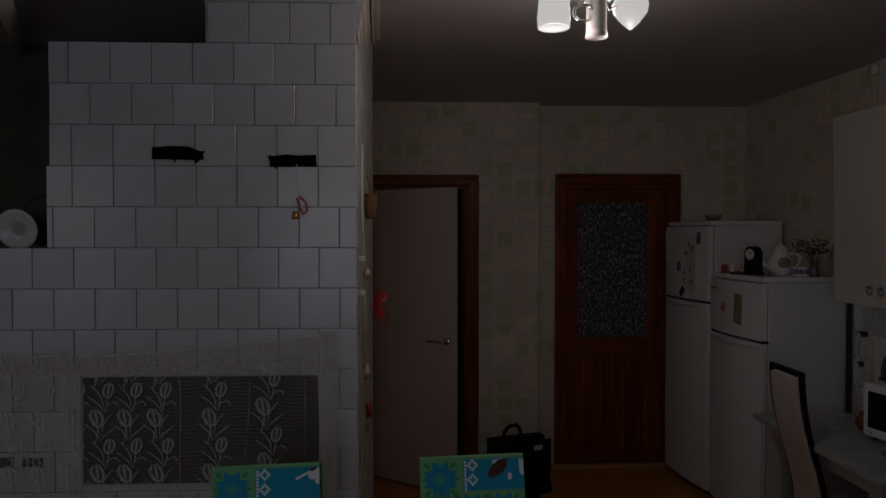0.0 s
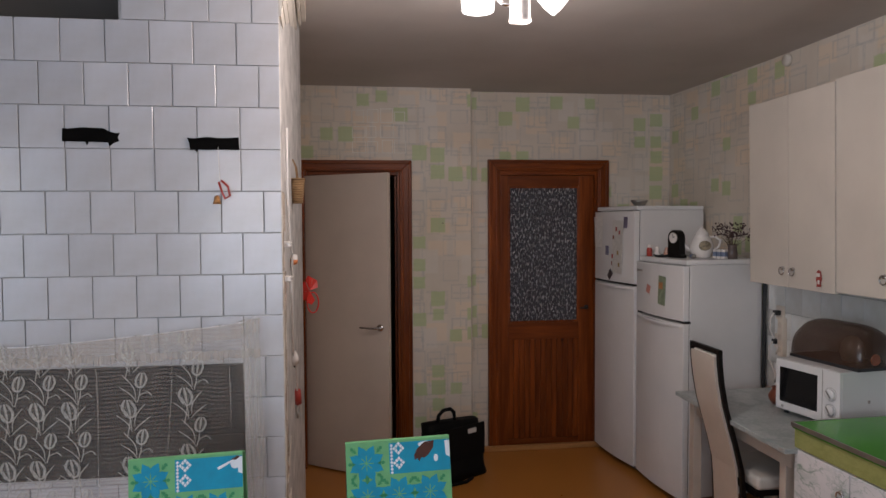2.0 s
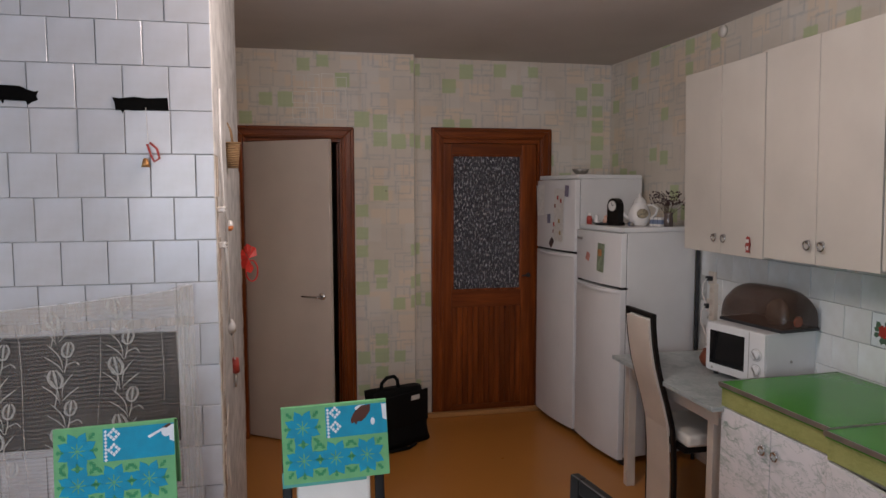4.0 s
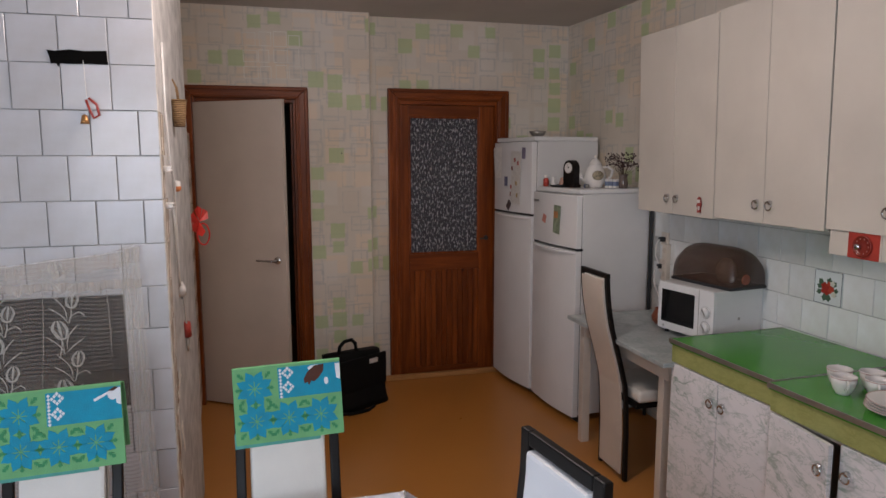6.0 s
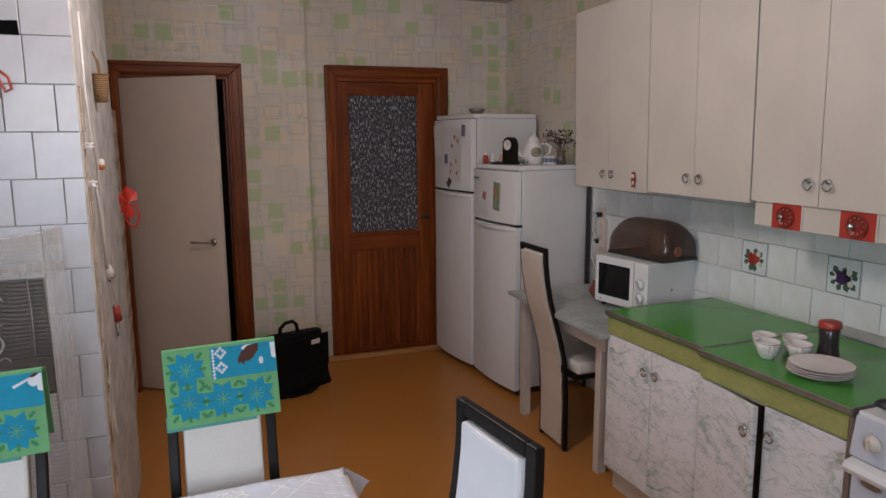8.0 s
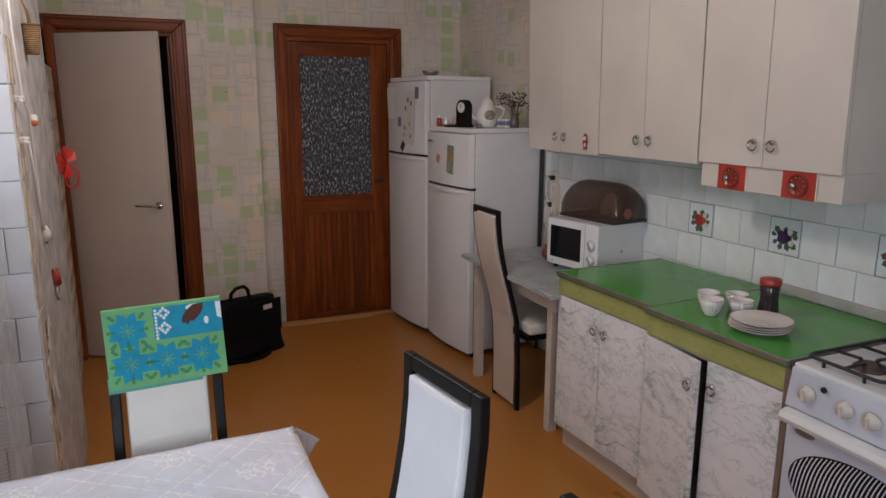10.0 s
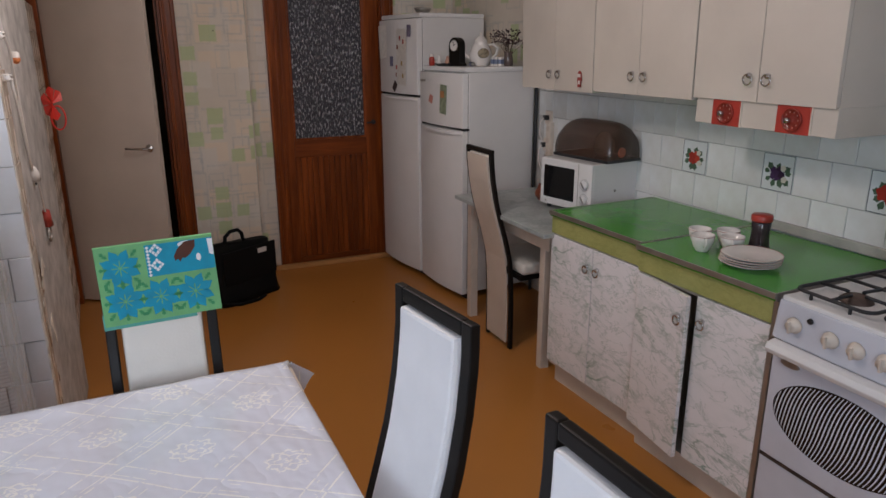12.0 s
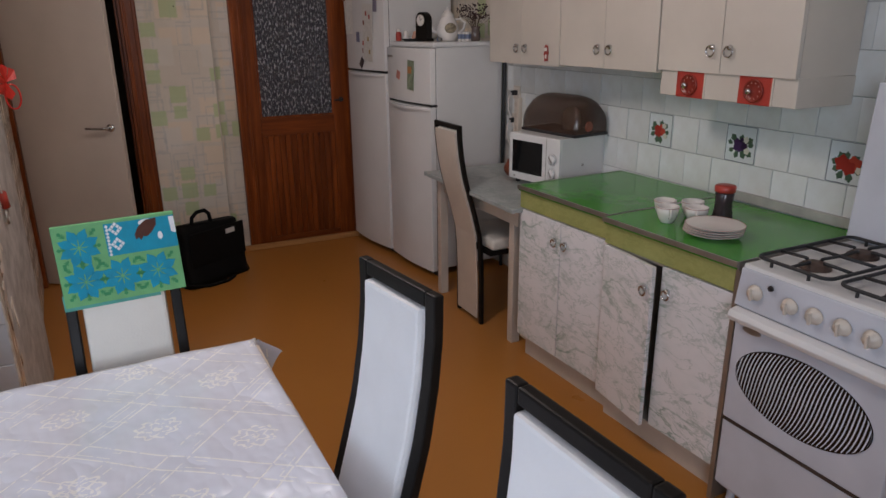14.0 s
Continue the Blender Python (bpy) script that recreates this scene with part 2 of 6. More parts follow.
def lathe(profile, steps=28, centre=(0, 0, 0)):
    """A turned body: (radius, height) from bottom to top."""
    bm = bmesh.new()
    rings = []
    for r, z in profile:
        if r < 1e-5:
            rings.append([bm.verts.new((centre[0], centre[1], centre[2] + z))])
        else:
            rings.append([bm.verts.new((centre[0] + r * math.cos(a), centre[1] + r * math.sin(a), centre[2] + z)) for a in (2 * math.pi * k / steps for k in range(steps))])
    for a, b in zip(rings, rings[1:]):
        for k in range(steps):
            q = (k + 1) % steps
            if len(a) == 1 and len(b) > 1:
                bm.faces.new((a[0], b[q], b[k]))
            elif len(b) == 1 and len(a) > 1:
                bm.faces.new((a[k], a[q], b[0]))
            elif len(a) > 1:
                bm.faces.new((a[k], a[q], b[q], b[k]))
    return bm


def tube(points, radius, steps=8, closed=False, bm=None):
    """A round bar along points."""
    bm = bm or bmesh.new()
    pts = [Vector(p) for p in points]
    rings, side = [], None
    for i, p in enumerate(pts):
        a, b = (pts[i - 1], pts[(i + 1) % len(pts)]) if closed else (pts[max(i - 1, 0)], pts[min(i + 1, len(pts) - 1)])
        d = (b - a).normalized()
        side = d.orthogonal() if side is None else side - d * side.dot(d)
        side.normalize()
        up = d.cross(side)
        r = radius[i] if isinstance(radius, (list, tuple)) else radius
        rings.append([bm.verts.new(p + r * (math.cos(t) * side + math.sin(t) * up)) for t in (2 * math.pi * k / steps for k in range(steps))])
    pairs = list(zip(rings, rings[1:])) + ([(rings[-1], rings[0])] if closed else [])
    for a, b in pairs:
        for k in range(steps):
            bm.faces.new((a[k], a[(k + 1) % steps], b[(k + 1) % steps], b[k]))
    if not closed:
        bm.faces.new(rings[0][::-1]), bm.faces.new(rings[-1])
    return bm


def ring(centre, radius, thick, axis="x", steps=20):
    c = Vector(centre)
    e = {"x": ((0, 1, 0), (0, 0, 1)), "y": ((1, 0, 0), (0, 0, 1)), "z": ((1, 0, 0), (0, 1, 0))}[axis]
    u, v = Vector(e[0]), Vector(e[1])
    return tube([c + radius * (math.cos(a) * u + math.sin(a) * v) for a in (2 * math.pi * k / steps for k in range(steps))], thick, 8, True)


def slab(outline, axis, low, high, bevel=0.0):
    """A prism: a flat outline of (u, v) pushed along an axis (x: u=y v=z; y: u=x v=z; z: u=x v=y)."""
    bm = bmesh.new()
    put = {"x": lambda u, v, w: (w, u, v), "y": lambda u, v, w: (u, w, v), "z": lambda u, v, w: (u, v, w)}[axis]
    a = [bm.verts.new(put(u, v, low)) for u, v in outline]
    b = [bm.verts.new(put(u, v, high)) for u, v in outline]
    n = len(a)
    bm.faces.new(a[::-1]), bm.faces.new(b)
    for k in range(n):
        bm.faces.new((a[k], a[(k + 1) % n], b[(k + 1) % n], b[k]))
    bmesh.ops.recalc_face_normals(bm, faces=bm.faces[:])
    if bevel:
        bmesh.ops.bevel(bm, geom=bm.edges[:], offset=bevel, segments=2, profile=0.6, affect="EDGES", clamp_overlap=True)
    return bm


def arc(cu, cv, r, a0, a1, n=8, rv=None):
    rv = r if rv is None else rv
    return [(cu + r * math.cos(radians(a0 + (a1 - a0) * k / n)), cv + rv * math.sin(radians(a0 + (a1 - a0) * k / n))) for k in range(n + 1)]


def mesh_of(name, bm, material, smooth=False):
    me = bpy.data.meshes.new(name)
    bmesh.ops.recalc_face_normals(bm, faces=bm.faces[:])
    for f in bm.faces:
        f.smooth = smooth
    bm.to_mesh(me)
    bm.free()
    me.materials.append(material)
    return me


def part(name, bm, material, parent=None, label="", smooth=False):
    ob = new(name, mesh_of(name, bm, material, smooth))
    ob.parent = parent
    return tagged(ob, label)


def thing(name, loc, label, category, group="", turn=0.0):
    ob = new(name)
    ob.empty_display_size = 0.1
    ob.matrix_world = pose(*loc, 0, 0, turn)
    return tagged(ob, label, category, group)


def built(name, bm, material, label="", category="", smooth=False, group=""):
    """A part of the setting, or a thing of one mesh."""
    ob = part(name, bm, material, None, label, smooth)
    return tagged(ob, "", category, group, "" if category else "structure")


# ---- the room ----
EAST, EAST_N, NORTH, SOUTH, WEST, TOP = 2.055, 1.99, 5.03, -1.45, -2.75, 2.612
NORTH_W, STEP_X = 4.92, 0.458  # the western part of the north wall stands forward
floor = built("floor", boxes((WEST - 0.2, EAST + 0.2, SOUTH - 0.2, 7.2, -0.12, 0)), M_FLOOR, "glossy orange-brown painted floor")
built("ceiling", boxes((WEST - 0.2, EAST + 0.2, SOUTH - 0.2, 7.2, TOP, TOP + 0.15)), M_CEIL, "greyish painted ceiling")
# north wall: openings for the ajar door and for the glazed door
D1 = (-0.708, -0.032)
D2 = (0.66, 1.44)
DOOR_TOP = 2.05
built("wall_north", boxes(
    (STEP_X, D2[0], NORTH, NORTH + 0.14, 0, TOP), (D2[1], EAST_N - 0.0005, NORTH, NORTH + 0.14, 0, TOP), (D2[0], D2[1], NORTH, NORTH + 0.14, DOOR_TOP, TOP)), M_PAPER, "wallpapered wall with a glazed door")
built("wall_north_west", boxes(
    (WEST - 0.2, D1[0], NORTH_W, NORTH + 0.14, 0, TOP), (D1[1], STEP_X, NORTH_W, NORTH + 0.14, 0, TOP), (D1[0], D1[1], NORTH_W, NORTH + 0.14, DOOR_TOP - 0.01, TOP)), M_PAPER, "wallpapered wall standing forward, with a doorway")
# dark paper seam at the step, and the edge of the stepped paper
built("trim", boxes((STEP_X - 0.004, STEP_X + 0.003, NORTH_W - 0.003, NORTH_W + 0.002, 0.03, TOP - 0.002)), plain("paper_edge", (0.50, 0.45, 0.37), 0.7, 0, 0.2, 9), "worn paper edge at the wall step")
built("wall_east", slab([(EAST, SOUTH - 0.2), (EAST + 0.2, SOUTH - 0.2), (EAST + 0.2, 7.2), (EAST_N, 7.2), (EAST_N, NORTH), (EAST, 3.92)], "z", 0, TOP), M_PAPER_E, "wallpapered side wall")
built("wall_west", boxes((WEST - 0.2, WEST, SOUTH - 0.2, -0.45, 0, TOP), (WEST - 0.2, WEST, 1.15, 7.2, 0, TOP), (WEST - 0.2, WEST, -0.45, 1.15, 0, 0.85), (WEST - 0.2, WEST, -0.45, 1.15, 2.25, TOP)), M_PAPER_E, "wallpapered wall with an unseen window")
built("wall_south", boxes((WEST, -1.8, SOUTH - 0.2, SOUTH, 0, TOP), (-0.2, EAST, SOUTH - 0.2, SOUTH, 0, TOP),
      (-1.8, -0.2, SOUTH - 0.2, SOUTH, 0, 0.85), (-1.8, -0.2, SOUTH - 0.2, SOUTH, 2.25, TOP)), M_PAPER, "wallpapered wall with an unseen window")
built("wall_back_room", boxes((WEST - 0.2, EAST, 6.9, 7.2, 0, TOP)), M_DARKWALL, "wall of the room behind the doors, unlit look in its colour")
built("wall_stove_niche", boxes((WEST, -0.9, 3.55, 3.62, 0, TOP)), M_DARKWALL, "wall behind the masonry stove, its dimness in the dark colour")


def casing(x0, x1, face, lift):
    """Stained pine casing with mitred corners and a stepped profile round a doorway."""
    w, top = 0.085, 2.035 + lift

    def run(pts, depth, mat, label, name="door_casing"):
        built(name, slab(pts, "y", face - depth, face - 0.001, 0.005), mat, label)

    xo0, xi0, xi1, xo1, zo = x0 - w + 0.02, x0 + 0.02, x1 - 0.02, x1 + w - 0.02, top + 0.08
    run([(xo0, 0), (xi0, 0), (xi0, top), (xo0, zo)], 0.030, M_PINE, "stained pine door casing")
    run([(xi1, 0), (xo1, 0), (xo1, zo), (xi1, top)], 0.030, M_PINE, "stained pine door casing")
    run([(xo0 + 0.001, zo + 0.0005), (xi0 + 0.001, top + 0.0005), (xi1 - 0.001, top + 0.0005), (xo1 - 0.001, zo + 0.0005)], 0.031, M_PINE_X, "stained pine door casing")
    # raised outer band and inner bead, mitred too
    for a0, a1, d in ((0.003, 0.026, 0.040), (0.058, 0.072, 0.036)):
        run([(xo0 + a0, 0.002), (xo0 + a1, 0.002), (xo0 + a1, zo - a1), (xo0 + a0, zo - a0)], d, M_PINE, "raised pine bead", "casing_bead")
        run([(xo1 - a1, 0.002), (xo1 - a0, 0.002), (xo1 - a0, zo - a0), (xo1 - a1, zo - a1)], d, M_PINE, "raised pine bead", "casing_bead")
        run([(xo0 + a0, zo - a0 + 0.0005), (xo0 + a1, zo - a1 + 0.0005), (xo1 - a1, zo - a1 + 0.0005), (xo1 - a0, zo - a0 + 0.0005)], d + 0.0006, M_PINE_X, "raised pine bead", "casing_bead")
    dt = DOOR_TOP - 0.001 + (lift if lift < 0 else 0)
    built("door_jamb", boxes((x0 + 0.001, x0 + 0.035, face - 0.001, NORTH + 0.14, 0, dt)), M_PINE, "stained pine jamb")
    built("door_jamb", boxes((x1 - 0.035, x1 - 0.001, face - 0.001, NORTH + 0.14, 0, dt)), M_PINE, "stained pine jamb")
    built("door_jamb", boxes((x0 + 0.035, x1 - 0.035, face - 0.001, NORTH + 0.14, dt - 0.034, dt)), M_PINE_X, "stained pine jamb")
    built("door_stop", boxes((x1 - 0.052, x1 - 0.035, face + 0.055, face + 0.085, 0, dt - 0.035), bevel=0.003), M_PINE, "stained pine door stop")


casing(*D1, NORTH_W, -0.012)
casing(*D2, NORTH, 0.008)

# glazed pine door, closed
def glazed_door():
    y0, y1 = NORTH + 0.012, NORTH + 0.052
    x0, x1 = D2[0] + 0.037, D2[1] - 0.037
    g0, g1, gz0, gz1 = 0.752, 1.288, 0.925, 1.932
    d = thing("door_glazed", (x0, y0, 0.012), "closed stained pine door with frosted glass pane", "door")
    d["kind"] = "structure"
    X = lambda a, b, c, e, z0, z1: (a - x0, b - x0, c - y0, e - y0, z0 - 0.012, z1 - 0.012)
    part("stile", boxes(X(x0, g0, y0, y1, 0.012, 2.012), bevel=0.004), M_PINE, d)
    part("stile", boxes(X(g1, x1, y0, y1, 0.012, 2.012), bevel=0.004), M_PINE, d)
    part("top_rail", boxes(X(g0, g1, y0, y1, gz1, 2.012), bevel=0.004), M_PINE_X, d)
    part("middle_rail", boxes(X(g0, g1, y0, y1, 0.80, gz0), bevel=0.004), M_PINE_X, d)
    part("bottom_rail", boxes(X(g0, g1, y0, y1, 0.012, 0.055), bevel=0.004), M_PINE_X, d)
    n = 13
    w = (g1 - g0) / n
    for k in range(n):
        part("plank", boxes(X(g0 + k * w + 0.0008, g0 + (k + 1) * w - 0.0008, y0 + 0.008, y1 - 0.006, 0.055, 0.80), bevel=0.004), M_PINE, d)
    m = Mat("frosted_glass", 0.14, 0, 1.0)
    flakes = m.n("ShaderNodeTexVoronoi", Vector=m.n("ShaderNodeMapping", Vector=m.co, Scale=(52, 52, 34)).outputs[0], Scale=1.0)
    flakes.feature = "DISTANCE_TO_EDGE"
    h = m.ramp(flakes.outputs["Distance"], (0.02, (0, 0, 0)), (0.3, (1, 1, 1)))
    # near-white spots put the glints off the ripples into the glass colour
    glint = m.ramp(m.noise(1.0, 3, (82, 82, 36)), (0.52, (0, 0, 0)), (0.60, (1, 1, 1)))
    m.colour(m.mix(glint, (0.155, 0.16, 0.19), (0.92, 0.94, 1.0)))
    m.bump(m.math("ADD", h, m.math("MULTIPLY", glint, 1.5)), 1.0, 0.02)
    part("pane", boxes(X(g0, g1, y0 + 0.012, y0 + 0.018, gz0, gz1)), m.m, d, "ripple-frosted dark glass pane")
    for s in ((g0, g0 + 0.014, gz0, gz1), (g1 - 0.014, g1, gz0, gz1), (g0 + 0.014, g1 - 0.014, gz0, gz0 + 0.014), (g0 + 0.014, g1 - 0.014, gz1 - 0.014, gz1)):
        part("glazing_bead", boxes(X(s[0], s[1], y0 - 0.004, y0 + 0.012, s[2], s[3]), bevel=0.003), M_PINE, d)
    h = part("door_handle", lathe([(0.0, 0), (0.018, 0.001), (0.018, 0.006), (0.0, 0.007)]), M_IRON, d)
    h.matrix_local = pose(1.345 - x0, -0.001, 1.02, 90)
    part("lever", tube([(0, 0, 0.006), (0, 0, 0.035), (-0.02, 0, 0.042), (-0.06, 0, 0.042)], 0.006), M_IRON, h, smooth=True)


glazed_door()
built("threshold", boxes((0.47, 1.49, NORTH - 0.085, NORTH - 0.044, 0, 0.035), bevel=0.008), M_THRESH, "worn wooden threshold strip")
built("threshold", boxes((D1[0] + 0.04, D1[1] - 0.04, NORTH_W + 0.01, NORTH + 0.12, 0, 0.02), bevel=0.006), M_THRESH, "worn wooden threshold strip")
built("baseboard", boxes((0.045, STEP_X, NORTH_W - 0.017, NORTH_W - 0.001, 0, 0.05), bevel=0.005), M_THRESH, "narrow wooden baseboard")


# plain cream door leaf, standing ajar into the room
def plain_door():
    hinge, angle, w = (-0.690, 4.862), -34.5, 0.658
    d = thing("door_plain", (hinge[0], hinge[1], 0.012), "cream painted flush door standing ajar", "door", turn=angle)
    d["kind"] = "structure"
    part("leaf", boxes((0, w, -0.017, 0.017, 0, 1.978), bevel=0.003), M_LEAF, d)
    rose = part("door_handle", lathe([(0, 0), (0.024, 0), (0.022, 0.008), (0, 0.010)]), M_CHROME, d, "chrome lever handle", True)
    rose.matrix_local = pose(w - 0.06, -0.0175, 0.985, 90)
    part("lever", tube([(0, 0, 0.008), (0, 0, 0.045), (-0.02, 0, 0.052), (-0.125, 0, 0.05)], [0.009, 0.009, 0.008, 0.006]), M_CHROME, rose, smooth=True)
    for z in (0.25, 1.7):
        part("hinge", tube([(-0.006, -0.024, z), (-0.006, -0.024, z + 0.09)], 0.006), M_IRON, d)


plain_door()
built("door_casing", boxes((-0.742, -0.700, 4.79, 4.856, 0, 2.02), bevel=0.004), M_PINE, "stained pine hinge post")

# ---- masonry stove ----
SX, SY, PITCH, ROW0 = -0.61, 2.58, 0.1445, 1.356
JOINT = 0.0028
FLANK_FAR = (SX - 0.255, 4.88)


def flank_line(y):
    return SX - 0.004 - 0.0522 * (y - SY) + 1.15


def stove():
    back = 3.54
    st = thing("masonry_stove", (-1.15, 3.0, 0), "tall masonry stove faced with white glazed tiles", "stove")
    L = lambda x0, x1, y0, y1, z0, z1: (x0 + 1.15, x1 + 1.15, y0 - 3.0, y1 - 3.0, z0, z1)
    f = SY + 0.008
    nx0, nx1, nz0, nz1 = -1.585, -0.752, 0.80, 1.185
    for blk in (L(-2.7, nx0, f, back, 0, 1.64), L(nx1, SX - 0.008, f, back, 0, 1.64), L(nx0, nx1, f, back, 0, nz0), L(nx0, nx1, f, back, nz1, 1.64),
                L(nx0, nx1, SY + 0.45, back, nz0, nz1), L(-1.685, SX - 0.008, f, back, 1.64, 2.362), L(-1.144, SX - 0.008, f, back, 2.362, TOP - 0.001)):
        part("masonry", boxes(blk), M_GROUT, st)
    for blk in (L(nx0 + 0.004, nx1 - 0.004, SY + 0.44, SY + 0.446, nz0 + 0.004, nz1 - 0.004), L(nx0 + 0.001, nx0 + 0.004, f, SY + 0.44, nz0, nz1),
                L(nx1 - 0.004, nx1 - 0.001, f, SY + 0.44, nz0, nz1), L(nx0, nx1, f, SY + 0.44, nz0 + 0.001, nz0 + 0.004), L(nx0, nx1, f, SY + 0.44, nz1 - 0.004, nz1 - 0.001)):
        part("firebox_lining", boxes(blk), M_SOOT_SHADE, st, "sooty firebox lining")
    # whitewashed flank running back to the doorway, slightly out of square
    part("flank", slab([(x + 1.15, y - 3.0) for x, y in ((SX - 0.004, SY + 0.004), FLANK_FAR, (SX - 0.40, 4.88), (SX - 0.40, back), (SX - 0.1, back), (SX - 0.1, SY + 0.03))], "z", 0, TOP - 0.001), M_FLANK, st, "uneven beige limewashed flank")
    part("flank_board", slab([(flank_line(2.60) - 0.012, -0.40), (flank_line(2.60) - 0.004, -0.40), (flank_line(4.78) + 0.0055, 1.78), (flank_line(4.78) - 0.07, 1.78)], "z", 0.0, 1.786, 0.002), M_GROUT, st, "mortar bed of the tiled flank")
    # torn flakes of plaster and the raw clay they bare
    frnd = random.Random(21)
    for k in range(26):
        low = k < 17
        y = frnd.uniform(2.63, 2.90) if low else frnd.uniform(2.7, 3.9)
        z = frnd.uniform(0.12, 0.84) if low else frnd.uniform(0.3, 1.6)
        hh, ww = frnd.choice((0.012, 0.02, 0.05, 0.09)), frnd.uniform(0.006, 0.030)
        x0 = flank_line(y) + 0.004 + 0.010 * (y - 2.6) / 2.26
        lean = frnd.uniform(-0.4, 0.4)
        outline = [(y - 3 + ww * math.cos(radians(q)) * frnd.uniform(0.35, 1.2) + lean * hh * math.sin(radians(q)), z + hh * math.sin(radians(q)) * frnd.uniform(0.4, 1.2)) for q in range(0, 360, 24)]
        if k % 3 == 0:
            part("bare_clay", slab(outline, "x", x0 - 0.004, x0 + 0.0012), M_CLAY, st, "bare brown clay patch")
        bm = slab([(u + (0.010 if k % 3 == 0 else 0.0), v + (0.01 if k % 3 == 0 else 0)) for u, v in outline], "x", x0 + 0.0005, x0 + 0.0030)
        curl = frnd.uniform(-0.12, 0.16)
        for q in bm.verts:
            q.co.x += abs(curl * (q.co.z - z - hh * (0.6 if curl < 0 else -0.6))) if low else 0.0
        part("plaster_flake", bm, M_WHITEWASH, st, "torn pale plaster flake")
    # chipped plaster along the corner
    crnd = random.Random(3)
    part("corner_plaster", tube([(SX - 0.006 + 1.15 + crnd.uniform(-0.003, 0.003), SY + 0.006 - 3.0 + crnd.uniform(-0.002, 0.003), 0.02 + 0.03 * k) for k in range(80)], [crnd.choice((0.002, 0.0025, 0.003, 0.0045, 0.006 if k < 26 else 0.004)) for k in range(80)], 7), M_WHITEWASH, st, "ragged plaster corner")
    # two damper slots: black slabs on the face stand for their dark insides
    part("damper_slot", slab([(x + 1.15, z) for x, z in ((-1.331, 1.956), (-1.329, 2.0), (-1.31, 1.998), (-1.27, 2.003), (-1.20, 2.001), (-1.178, 1.99), (-1.158, 1.984), (-1.146, 1.986), (-1.153, 1.972), (-1.149, 1.958), (-1.166, 1.951), (-1.180, 1.941), (-1.184, 1.953), (-1.247, 1.955), (-1.252, 1.944), (-1.257, 1.955))], "y", SY - 0.0035 - 3, SY + 0.03 - 3), M_SOOT_SHADE, st, "ragged black slot")
    part("damper_slot", slab([(x + 1.15, z) for x, z in ((-0.918, 1.930), (-0.920, 1.951), (-0.927, 1.972), (-0.905, 1.969), (-0.862, 1.975), (-0.820, 1.971), (-0.756, 1.974), (-0.754, 1.931), (-0.80, 1.933), (-0.862, 1.930), (-0.893, 1.932), (-0.897, 1.920), (-0.902, 1.931))], "y", SY - 0.0035 - 3, SY + 0.03 - 3), M_SOOT_SHADE, st, "black slot")
    # cornice round the top
    prof = [(0, 0), (0.006, 0.0), (0.010, 0.05), (0.013, 0.05), (0.020, 0.10), (0.023, 0.10), (0.034, 0.145), (0.044, 0.150), (0.046, 0.213), (0.0, 0.213)]
    bm = bmesh.new()
    rows = [[bm.verts.new((px + a + 1.15, py - 3, TOP - 0.217 + b)) for a, b in prof] for px, py in ((SX - 0.003, SY + 0.002), (SX - 0.045, 3.30))]
    for k in range(len(prof)):
        q = (k + 1) % len(prof)
        bm.faces.new((rows[0][k], rows[0][q], rows[1][q], rows[1][k]))
    bm.faces.new(rows[0]), bm.faces.new(rows[1][::-1])
    for a, b, c0, c1 in ((0.047, 0.060, 0.165, 0.213), (0.061, 0.082, 0.185, 0.213)):
        part("ceiling_bead", slab([(SX + a + 1.15, SY - 2.998), (SX + b + 1.15, SY - 2.998), (SX + b - 0.042 + 1.15, 0.30), (SX + a - 0.042 + 1.15, 0.30)], "z", TOP - 0.217 + c0, TOP - 0.217 + c1, 0.004), M_WHITEWASH, st, "moulded wooden bead under the ceiling")
    part("cornice", bm, M_WHITEWASH, st, "white moulded cornice")
    return st


STOVE = stove()


